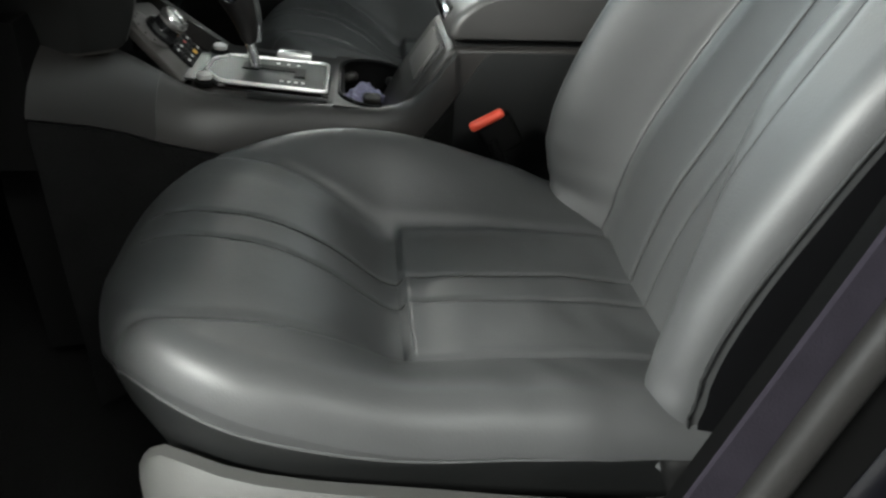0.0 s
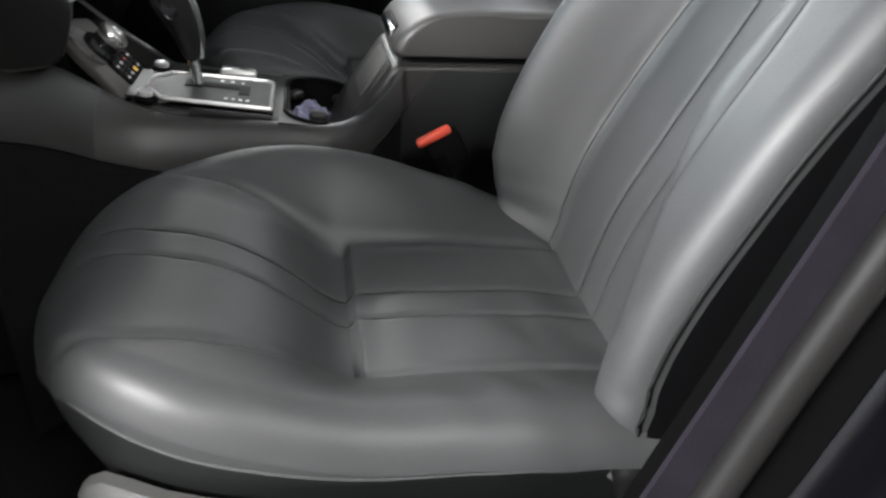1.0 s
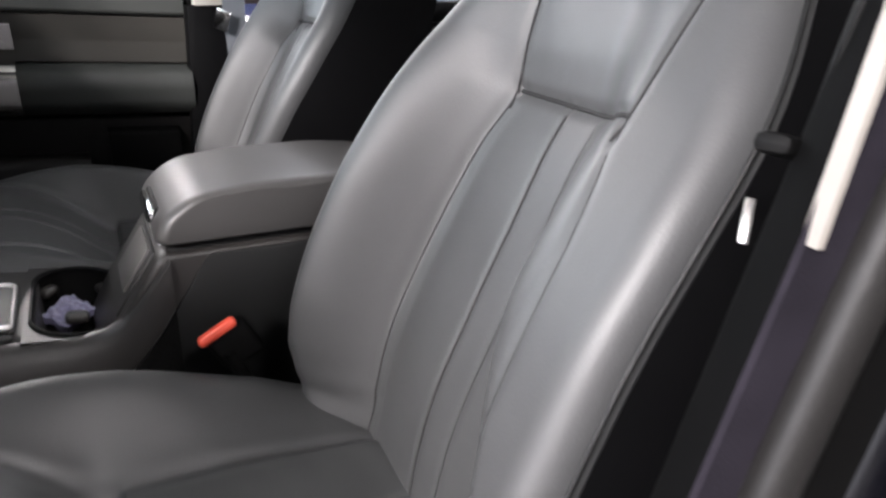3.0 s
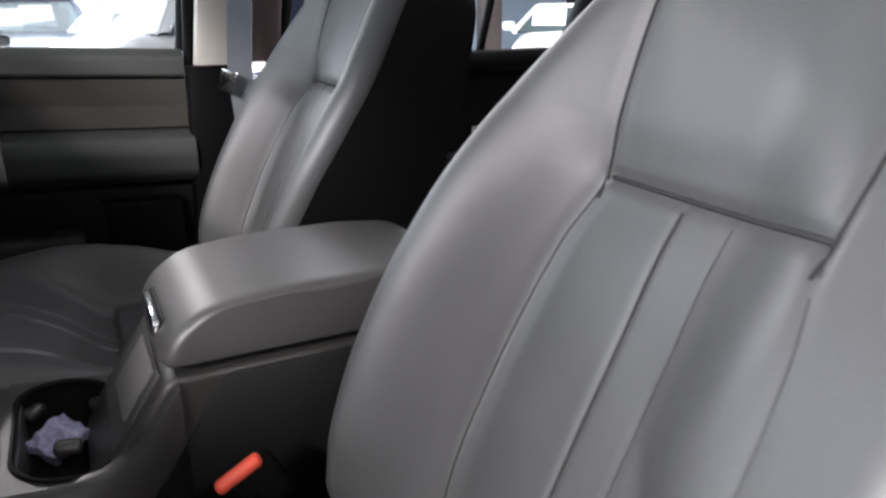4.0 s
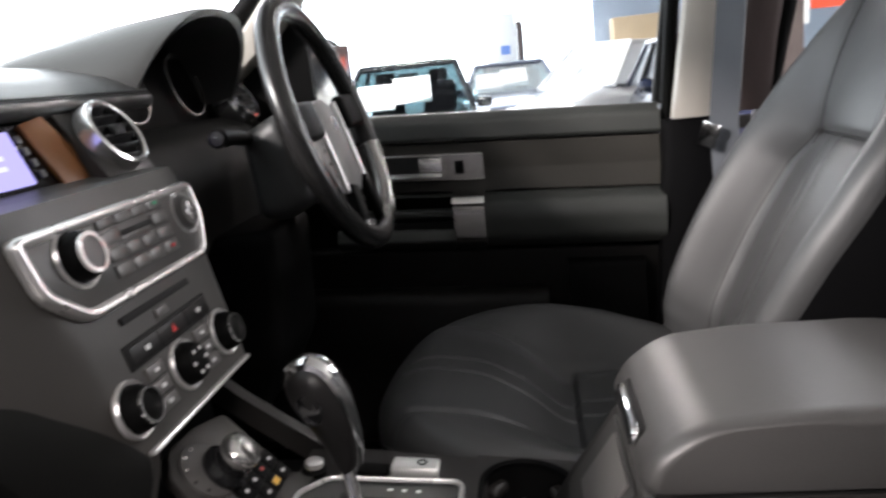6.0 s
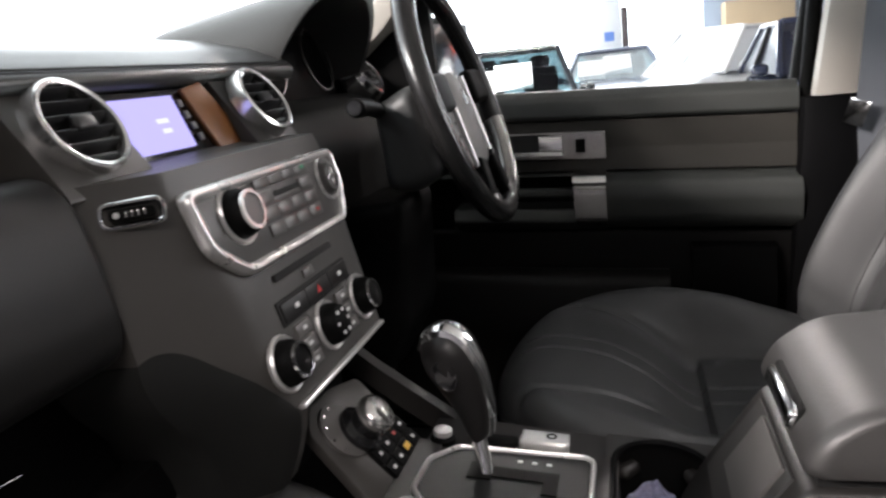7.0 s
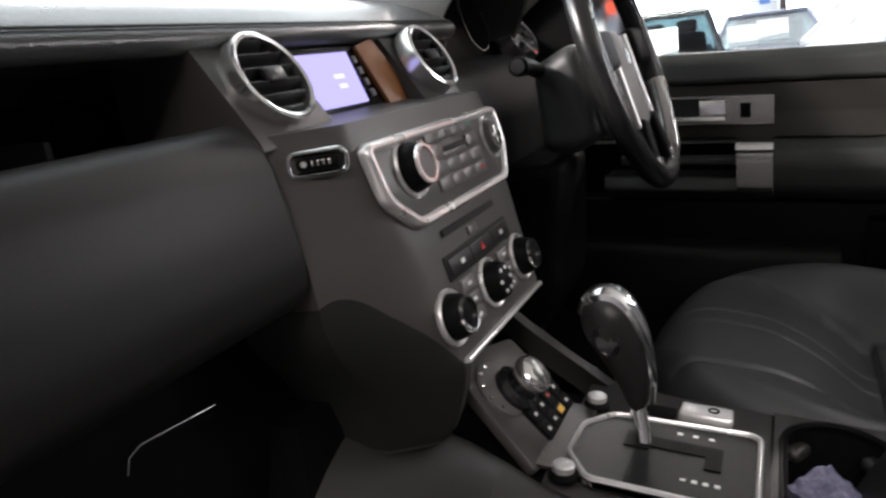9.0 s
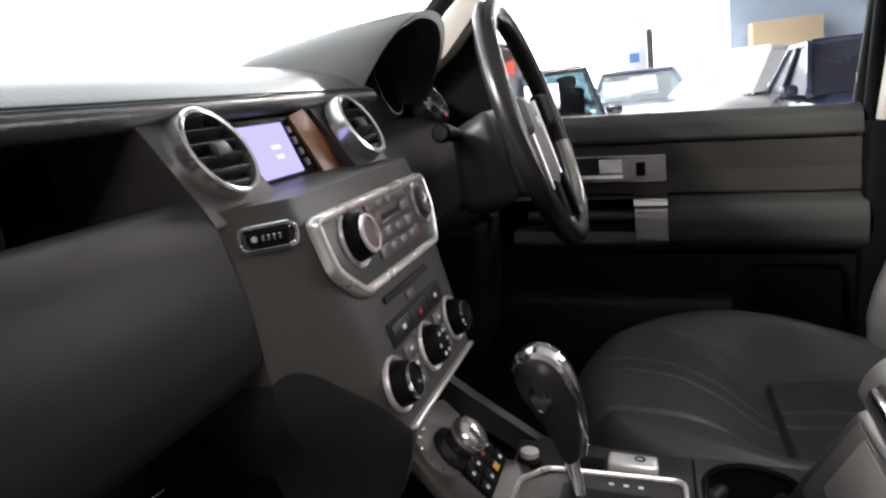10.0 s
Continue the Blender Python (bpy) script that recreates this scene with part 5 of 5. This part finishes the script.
part("strip_gap", boxm(on_stack(-0.009, 1.2095, 0.0006), 0.1465, 0.0215, 0.003, 0.001), GROOVE, dash)
strip_m = part("switch_strip", boxm(on_stack(-0.009, 1.2095, 0.0015), 0.142, 0.017, 0.005, 0.002), DASH, dash, "dark grey switch strip")
for y in (-0.034, 0.016):
    part("strip_joint", boxm(on_stack(y, 1.2095, 0.0041), 0.0012, 0.016, 0.0006), GROOVE, strip_m)
for y in (-0.055, 0.04):
    part("switch_mark", boxm(on_stack(y, 1.2095, 0.0043), 0.007, 0.004, 0.0006), WHITEMARK, strip_m)
part("hazard_mark", prism([(-0.004, -0.003), (0.004, -0.003), (0, 0.004)], on_stack(-0.009, 1.2095, 0.0041), 0.0006), REDMARK, strip_m)
for y in (-0.100, -0.0105, 0.072):
    k, m = rotary(y, 1.176, 0.0225, dash, "climate_knob", 0.014, BLACK, 0.001)
    if abs(y) > 0.05:
        part("chrome_inner_ring", ring(m @ pose(0, 0, 0.014), 0.0135, [(-0.0012, -0.002), (0.0016, -0.002), (0.0012, 0.003), (-0.0010, 0.003)], 40), CHROME, k, "chrome inner ring")
        part("knob_well", turned(m @ pose(0, 0, 0.0143), [(0.0115, 0), (0.0, 0.0005)], 30), GROOVE, k)
    else:
        for a in range(6):
            part("knob_mark", boxm(m @ pose(0.011 * math.cos(a * 1.05), 0.011 * math.sin(a * 1.05), 0.0153), 0.004, 0.003, 0.0008), WHITEMARK, k)
for y in (-0.056, 0.031):
    for r in range(3):
        part("climate_button", boxm(on_stack(y, 1.190 - 0.014 * r, 0.001), 0.026, 0.012, 0.005, 0.0015), GREYBTN, dash)
        part("button_mark", boxm(on_stack(y, 1.190 - 0.014 * r, 0.0038), 0.007, 0.003, 0.0006), WHITEMARK, dash)
part("lower_lip", boxm(on_stack(-0.006, 1.1405, 0.003), 0.200, 0.0045, 0.007, 0.0018), SATIN, dash, "silver lip under the climate controls")
# ignition oval
IN = Vector((0.655, -0.735, 0.17)).normalized()
IX = Vector((0.746, 0.666, 0.0)).normalized()
IGN = basis(Vector((-0.357, -0.1795, 1.3185)) - IN * 0.001, IX, IN.cross(IX), IN)
oval = rounded([(-0.0225, -0.0105), (0.0225, -0.0105), (0.0225, 0.0105), (-0.0225, 0.0105)], 0.0095, 8)
part("oval_bezel", prism(oval, IGN @ pose(0, 0, -0.012), 0.012), DASH, dash)
part("oval_surround", frame_bar(oval, 0.005, IGN @ pose(0, 0, -0.003), 0.006), CHROME, dash, "chrome oval surround")
part("oval_slot", prism(rounded([(-0.015, -0.0045), (0.015, -0.0045), (0.015, 0.0045), (-0.015, 0.0045)], 0.004, 6), IGN @ pose(0, 0, -0.001), 0.004, 0.001), BLACK, dash)
part("oval_dot", turned(IGN @ pose(-0.010, 0, 0.003), [(0.0022, 0), (0.0019, 0.0006)], 16), SATIN, dash)
for k in range(4):
    part("oval_rib", boxm(IGN @ pose(-0.004 + 0.004 * k, 0, 0.0032), 0.0018, 0.0042, 0.0008, 0.0003), SATINDARK, dash)
# vents
VN, VU = Vector((0.866, 0, 0.5)), Vector((-0.5, 0, 0.866))
SHELF = dense([(-0.56, 1.30), (-0.56, 1.350), (-0.43, 1.347), (-0.38, 1.3405), (-0.352, 1.337), (-0.35, 1.30)], 0.006)
part("shelf", along_y(SHELF, -0.12, 0.11), STACK, dash)


def vent(c, r, parent, wide, deep=True, flare=0.0046, metal=RINGCHROME):
    m = basis(c, Vector((0, 1, 0)), VU, VN)
    if deep:
        pod = part("vent_pod", merged(loft([[Vector((px, c[1] - wide * s0, pz)) for px, pz in PODP] for s0 in (1, -1)])), STACK, parent, "dark vent housing")
    else:
        pod = part("vent_pod", turned(m @ pose(0, 0, -0.06), [(r, 0), (r, 0.058)], 30), DASH, parent)
    part("chrome_ring", ring(m, r, [(-0.0032, -0.010), (flare, -0.014), (flare - 0.0006, -0.006), (min(0.002, flare - 0.0016), 0.0025), (-0.0010, 0.0038), (-0.0036, 0.0028), (-0.0038, 0.001)], 72), metal, pod, "polished silver ring")
    if not deep:
        part("vent_barrel", ring(m, r, [(0.0005, -0.002), (0.0062, -0.008), (0.0085, -0.034), (0.0055, -0.034), (0.001, -0.010)], 60), metal, pod, "deep polished barrel")
    part("vent_hole", turned(m, [(r - 0.0035, -0.017), (r - 0.0035, -0.0105), (0, -0.0105)], 40), GROOVE, pod)
    for k in range(6):
        y = (k - 2.5) * r * 0.31
        half = math.sqrt(max(0, (r - 0.005) ** 2 - y * y))
        part("slat", boxm(m @ pose(0, y, -0.004, 62, 0, 0), 2 * half, 0.011, 0.0016, 0.0005), SLAT, pod)
    part("vent_thumb", boxm(m @ pose(0.002, 0.001, 0.000), 0.021, 0.012, 0.008, 0.003, 3), SLAT, pod)
    return pod


PODP = dense([(-0.50, 1.415), (-0.432, 1.409), (-0.424, 1.402), (-0.383, 1.344), (-0.375, 1.33), (-0.50, 1.33)], 0.006)
vent((-0.395, -0.162, 1.3795), 0.0358, dash, 0.047, True, 0.0026)
vent((-0.390, 0.097, 1.3805), 0.0348, dash, 0.043, True, 0.0034)
vent((-0.446, 0.582, 1.396), 0.034, dash, 0.05, False, 0.0060, CHROME)
# screen between the vents
SM = basis((-0.4145, -0.0485, 1.3705), Vector((0, 1, 0)), Vector((-0.358, 0, 0.934)), Vector((0.934, 0, 0.358)))
part("screen_bezel", boxm(SM @ pose(0.000, 0, -0.007), 0.136, 0.062, 0.012, 0.002), GLOSSBLACK, dash)
scr = part("screen", boxm(SM @ pose(-0.008, 0, 0.000), 0.084, 0.048, 0.003), SCREEN, dash, "glowing violet display")
for k in range(2):
    part("screen_text", boxm(SM @ pose(0.004, 0.002 - 0.009 * k, 0.002), 0.016 - 0.004 * k, 0.004, 0.0006), SCREENTEXT, scr)
for k in range(4):
    part("screen_button", boxm(SM @ pose(0.042 + 0.002 * k, 0.016 - 0.011 * k, 0.001), 0.007, 0.007, 0.003, 0.001), GREYBTN, dash)
part("veneer", prism(rounded([(0.049, 0.028), (0.086, 0.034), (0.127, -0.043), (0.068, -0.040)], 0.003), SM @ pose(0, 0, -0.001), 0.005, 0.001), BROWN, dash, "glossy brown veneer cheek")
part("screen_hood", boxm(pose(-0.452, -0.02, 1.412), 0.05, 0.17, 0.008, 0.003), DASH, dash)

# right half of the dash and binnacle
RD = dense([(-0.47, 1.372), (-0.43, 1.352), (-0.405, 1.30), (-0.41, 1.22), (-0.46, 1.12), (-0.56, 1.0), (-0.62, 1.0), (-0.62, 1.372)], 0.015)
part("driver_dash", along_y(RD, 0.17, 0.56), TRIMSHADE, dash, "black driver side dash panel")


part("driver_corner", along_y([(px - 0.055, pz) for px, pz in RD], 0.562, 0.74), BLACK, dash, "black dash corner beside the door")


def arch(x, zb, zt, y0, y1, sharp, n=30, lean_top=0.0):
    """A hump across the dash; sharp shapes it from a soft swell to a full arch."""
    out = []
    for k in range(n + 1):
        u = -math.cos(math.pi * k / n)
        s = max(0.0, 1 - abs(u) ** sharp) ** (0.5 if sharp > 2 else 1.3)
        out.append(Vector((x + lean_top * s, (y0 + y1) / 2 + (y1 - y0) / 2 * u, zb + (zt - zb) * s)))
    return out


outer = [arch(-0.74, 1.438, 1.458, 0.2, 0.58, 2.0), arch(-0.66, 1.445, 1.474, 0.2, 0.58, 2.0), arch(-0.58, 1.444, 1.492, 0.205, 0.575, 2.01), arch(-0.50, 1.425, 1.508, 0.215, 0.562, 2.3, lean_top=0.01), arch(-0.455, 1.405, 1.517, 0.226, 0.55, 2.4, lean_top=0.06), arch(-0.446, 1.40, 1.515, 0.230, 0.545, 2.4, lean_top=0.066), arch(-0.448, 1.40, 1.506, 0.237, 0.54, 2.4, lean_top=0.06), arch(-0.50, 1.39, 1.488, 0.245, 0.532, 2.4)]
part("binnacle_hood", loft(outer, closed=False, caps=False), DASHTOP, dash, "dark grained instrument hood")
part("cluster_face", boxm(basis((-0.50, 0.392, 1.415), Vector((0, 1, 0)), Vector((-0.25, 0, 0.968)), Vector((0.968, 0, 0.25))), 0.27, 0.10, 0.01, 0.003), BLACK, dash, "dark instrument panel")
for y in (0.305, 0.475):
    part("gauge_ring", ring(basis((-0.49, y, 1.425), Vector((0, 1, 0)), Vector((-0.25, 0, 0.968)), Vector((0.968, 0, 0.25))), 0.047, [(-0.0015, 0), (0.001, 0), (0.001, 0.003), (-0.0015, 0.003)], 40), SATINDARK, dash, "dull silver gauge ring")

# steering wheel and column
sw = thing("steering_wheel", (-0.25, 0.39, 1.35), "black leather steering wheel with silver switch strips", "steering wheel")
ang = radians(16.6)
WM = basis((-0.253, 0.39, 1.35), Vector((0, 1, 0)), Vector((-math.sin(ang), 0, math.cos(ang))), Vector((math.cos(ang), 0, math.sin(ang))))   # x driver's right, y up, z to the driver
part("rim", ring(WM, 0.162, [(0.0155 * math.cos(a), 0.0145 * math.sin(a)) for a in [2 * math.pi * k / 18 for k in range(18)]], 96), RIM, sw, "black leather rim")
rows = []
HM = WM @ pose(0, -0.024, -0.018)   # the hub sits low and behind the rim
for t, wx, wy in ((-0.03, 0.046, 0.054), (-0.01, 0.048, 0.070), (0.014, 0.046, 0.068), (0.020, 0.038, 0.058), (0.023, 0.018, 0.035)):
    rows.append([HM @ Vector((wx * math.copysign(abs(math.cos(a)) ** 0.7, math.cos(a)), -0.006 + wy * math.copysign(abs(math.sin(a)) ** 0.7, math.sin(a)), t)) for a in [2 * math.pi * k / 48 for k in range(48)]])
hub = part("hub", loft(rows), HUB, sw, "grey airbag cover")
part("hub_badge", turned(HM @ pose(0, 0.024, 0.0215), [(0.012, 0), (0.010, 0.002), (0.006, 0.0022)], 24), SATINDARK, hub, "round grey badge")
part("cover_mark", boxm(HM @ pose(0.004, -0.046, 0.0215), 0.008, 0.007, 0.0008), GREYBTN, hub)
for s in (-1, 1):
    part("spoke", merged(boxm(WM @ pose(s * 0.112, 0.012, 0.0), 0.09, 0.05, 0.018, 0.008, 3)), BLACK, sw)
    part("lower_spoke", boxm(WM @ pose(s * 0.045, -0.118, 0.0, 0, 0, s * 12), 0.03, 0.075, 0.016, 0.006, 3), BLACK, sw)
    part("spoke_tip", boxm(WM @ pose(s * 0.050, -0.140, 0.008, 0, 0, s * 12), 0.026, 0.016, 0.006, 0.002, 3), SATINDARK, sw, "silver spoke tip")
    panel = part("switch_panel", prism(rounded([(s * 0.050, 0.054), (s * 0.070, 0.048), (s * 0.088, 0.020), (s * 0.084, -0.030), (s * 0.062, -0.066), (s * 0.050, -0.062)][::s], 0.010, 4), HM @ pose(0, 0, 0.0), 0.0145, 0.002, 2), HUB, sw, "grey switch panel")
    part("switch_strip", tube([HM @ Vector((s * (0.0535 - 0.4 * (y + 0.006) ** 2), y, 0.0165)) for y in [-0.066 + 0.120 * k / 20 for k in range(21)]], 0.0042, 10), SATIN, sw, "slim silver strip")
    for k in range(5):
        part("wheel_switch", boxm(HM @ pose(s * (0.069 - 0.002 * abs(k - 2)), 0.032 - 0.018 * k, 0.0148), 0.008 if k % 2 else 0.005, 0.004, 0.0012, 0.0004), BLACK, panel)
        part("switch_gap", boxm(HM @ pose(s * 0.068, 0.023 - 0.018 * k, 0.0146), 0.024, 0.0008, 0.0006), GREYBTN, panel)
part("rim_insert", tube([WM @ Vector((0.162 * math.cos(a), 0.162 * math.sin(a), 0)) for a in [radians(298 + 2 * k) for k in range(24)]], 0.0160, 14), SATINDARK, sw, "grey satin rim insert")
col = thing("steering_column", (-0.36, 0.39, 1.2), "black plastic steering column shroud with stalks", "steering column")
SH = dense([(-0.305, 1.378), (-0.285, 1.32), (-0.275, 1.255), (-0.31, 1.235), (-0.350, 1.24), (-0.358, 1.352)], 0.014)
part("shroud", pillow(SH, 0.315, 0.468, 0.024, 6), SHROUD, col, "dark grey shroud")
for s, y, reach in ((-1, 0.31, 1.0), (1, 0.47, 0.3)):
    part("stalk", tube([(-0.345, y, 1.348), (-0.34, y + s * 0.045 * reach, 1.354), (-0.336, y + s * 0.085 * reach, 1.357)], 0.0095, 14), BLACK, col, "black control stalk")
    part("stalk_tip", tube([(-0.336, y + s * 0.085 * reach, 1.357), (-0.334, y + s * 0.108 * reach, 1.358)], 0.0115, 14), BLACK, col)
    part("stalk_cap", tube([(-0.334, y + s * 0.108 * reach, 1.358), (-0.3335, y + s * 0.113 * reach, 1.3583)], 0.0085, 12), GLOSSBLACK, col, "glossy stalk end")
part("lower_column_cover", pillow(dense([(-0.33, 1.23), (-0.34, 1.05), (-0.40, 0.95), (-0.48, 0.95), (-0.46, 1.22)], 0.02), 0.30, 0.48, 0.02, 4), BLACK, col)

# ---------------------------------------------------------------- driver's door
door = thing("door_1", (-0.2, 0.76, 0.56), "closed driver's door with vinyl trim, chrome handle and armrest", "door", "", "structure")


def zd(x):
    return -0.05 * x


def door_run(profile, x0, x1, n=2):
    """A profile in y and z, drawn out along the door."""
    rows = []
    for k in range(n):
        x = x0 + (x1 - x0) * k / (n - 1)
        rows.append([Vector((x, py, pz + zd(x))) for py, pz in profile])
    return loft(rows)


XF, XR = -0.72, 0.235
part("door_skin", span(-0.76, 0.24, 0.801, 0.86, 0.45, 1.30, 0.01), PAINT, door, "dark blue outer door skin")
part("upper_pad", door_run(dense([(0.80, 1.322), (0.765, 1.324), (0.742, 1.31), (0.738, 1.278), (0.745, 1.272), (0.80, 1.272)], 0.008), XF, XR), OLIVE, door, "dark vinyl window sill pad")
part("insert_panel", door_run(dense([(0.80, 1.270), (0.751, 1.270), (0.756, 1.22), (0.752, 1.178), (0.80, 1.178)], 0.004), XF, XR), PANELMAT, door, "olive grey insert panel")
part("armrest", door_run(dense([(0.80, 1.176), (0.735, 1.176), (0.708, 1.166), (0.700, 1.14), (0.706, 1.10), (0.73, 1.078), (0.80, 1.07)], 0.010), -0.085, XR), OLIVE, door, "padded dark vinyl armrest")
part("front_armrest", door_run(dense([(0.80, 1.176), (0.755, 1.176), (0.75, 1.17), (0.80, 1.165)], 0.002), XF, -0.085), OLIVE, door)
part("pull_back", door_run([(0.80, 1.175), (0.785, 1.175), (0.785, 1.06), (0.80, 1.06)], XF, XR), BLACK, door)
part("pull_bar", door_run(dense([(0.74, 1.152), (0.715, 1.150), (0.715, 1.138), (0.74, 1.134)], 0.004), -0.33, -0.13), OLIVE, door)
part("pocket_ledge", door_run(dense([(0.80, 1.116), (0.715, 1.116), (0.705, 1.095), (0.73, 1.075), (0.80, 1.07)], 0.006), -0.36, -0.085), OLIVE, door)
part("pull_strap", door_run(dense([(0.745, 1.178), (0.70, 1.172), (0.690, 1.155), (0.690, 1.098), (0.72, 1.082), (0.745, 1.082)], 0.012), -0.137, -0.082), SATINDARK, door, "dull silver pull strap")
part("strap_trim", door_run(dense([(0.745, 1.183), (0.697, 1.179), (0.686, 1.168), (0.690, 1.165), (0.745, 1.176)], 0.002), -0.138, -0.081), CHROME, door, "chrome strap edge")
part("lower_panel", door_run(dense([(0.80, 1.07), (0.752, 1.07), (0.762, 0.9), (0.75, 0.7), (0.80, 0.62)], 0.01), XF, XR), DASH, door, "black lower door panel")
part("map_pocket", door_run(dense([(0.76, 1.0), (0.71, 0.99), (0.69, 0.9), (0.70, 0.7), (0.76, 0.66)], 0.02), -0.6, 0.02), DASH, door)
part("rear_blank", door_run(dense([(0.76, 1.05), (0.735, 1.04), (0.735, 0.7), (0.76, 0.66)], 0.008), 0.06, 0.2), BLACK, door)
plate_m = part("handle_plate", door_run(dense([(0.752, 1.253), (0.746, 1.250), (0.746, 1.202), (0.752, 1.199)], 0.002), -0.27, -0.08), SATINDARK, door, "dull silver handle plate")
part("handle_recess", door_run([(0.747, 1.247), (0.744, 1.247), (0.744, 1.214), (0.747, 1.214)], -0.262, -0.178), GROOVE, plate_m)
part("handle_lever", merged(door_run(dense([(0.745, 1.219), (0.726, 1.219), (0.722, 1.211), (0.745, 1.207)], 0.002), -0.265, -0.155), door_run(dense([(0.745, 1.246), (0.732, 1.246), (0.728, 1.22), (0.745, 1.216)], 0.003), -0.196, -0.155)), CHROME, plate_m, "chrome door lever")
part("lock_switch", door_run([(0.746, 1.238), (0.742, 1.237), (0.742, 1.214), (0.746, 1.213)], -0.132, -0.116), BLACK, plate_m)
part("window_frame", merged(tube([(-0.70, 0.775, 1.36), (-0.5, 0.745, 1.53), (-0.28, 0.70, 1.72), (-0.15, 0.675, 1.79)], 0.018), tube([(0.243, 0.785, 1.31), (0.262, 0.75, 1.5), (0.29, 0.69, 1.78)], 0.016)), BLACK, door, "black window frame")
part("mirror_corner", prism([(-0.66, -0.01), (-0.375, -0.01), (-0.365, 0.245), (-0.425, 0.20), (-0.56, 0.085)], basis((0, 0.765, 1.335), Vector((1, 0, 0)), Vector((0, -0.18, 0.98)), Vector((0, -0.98, -0.18))), 0.02), BLACK, door, "black mirror corner trim")
part("corner_edge", tube([(-0.485, 0.742, 1.456), (-0.520, 0.745, 1.435), (-0.546, 0.748, 1.417), (-0.549, 0.748, 1.413), (-0.544, 0.748, 1.409), (-0.514, 0.748, 1.392), (-0.490, 0.748, 1.380)], 0.0032, 8), GREYBTN, door, "grey edge of the mirror corner")

mirror = thing("door_mirror", (-0.44, 0.95, 1.36), "black outside mirror of the driver's door", "mirror")
part("housing", boxm(pose(-0.466, 0.97, 1.42, 0, 0, -14), 0.13, 0.26, 0.165, 0.045, 4), BLACK, mirror)
part("mirror_glass", boxm(pose(-0.400, 0.955, 1.42, 0, 0, -14), 0.004, 0.21, 0.125, 0.001), CHROME, mirror, "clear mirror glass")
part("mirror_arm", span(-0.50, -0.44, 0.79, 0.88, 1.35, 1.40, 0.01), BLACK, mirror)

# rear door on the driver's side and rear seat
rd = thing("door_2", (0.8, 0.79, 0.56), "closed rear door with black trim and chrome handle", "door", "", "structure")
part("door_trim", span(0.40, 1.35, 0.775, 0.81, 0.6, 1.265, 0.01), BLACK, rd)
part("sill_pad", span(0.40, 1.35, 0.755, 0.80, 1.235, 1.285, 0.012), BLACK, rd)
part("armrest", span(0.5, 1.3, 0.72, 0.78, 0.98, 1.06, 0.02), BLACK, rd)
part("door_lever", span(0.86, 0.95, 0.765, 0.78, 1.10, 1.115, 0.004), CHROME, rd, "chrome rear door lever")
part("window_frame", merged(tube([(0.42, 0.79, 1.28), (0.45, 0.74, 1.5), (0.47, 0.68, 1.78)], 0.02), tube([(1.15, 0.80, 1.28), (1.22, 0.75, 1.5), (1.24, 0.68, 1.76)], 0.03), tube([(0.9, 0.80, 1.28), (0.92, 0.74, 1.5), (0.93, 0.68, 1.77)], 0.010)), BLACK, rd)
structure("c_pillar", post([(1.36, 0.76, 1.25), (1.40, 0.74, 1.5), (1.42, 0.68, 1.8)], 0.2, 0.06), BEIGE, "beige rear pillar trim", "pillar")
rs = thing("rear_seat", (1.0, 0, 0.56), "dark grey leather rear bench seat", "car seat")
part("bench", prism(rounded([(0.665, -0.64), (0.665, 0.655), (0.86, 0.63), (1.2, 0.50), (1.2, -0.70)], 0.07, 8), pose(0, 0, 0.66), 0.303, 0.028, 4), LEATHER, rs)
part("bench_back", boxm(pose(1.28, 0, 1.22, 0, 18, 0), 0.12, 1.32, 0.6, 0.05, 4), LEATHER, rs)
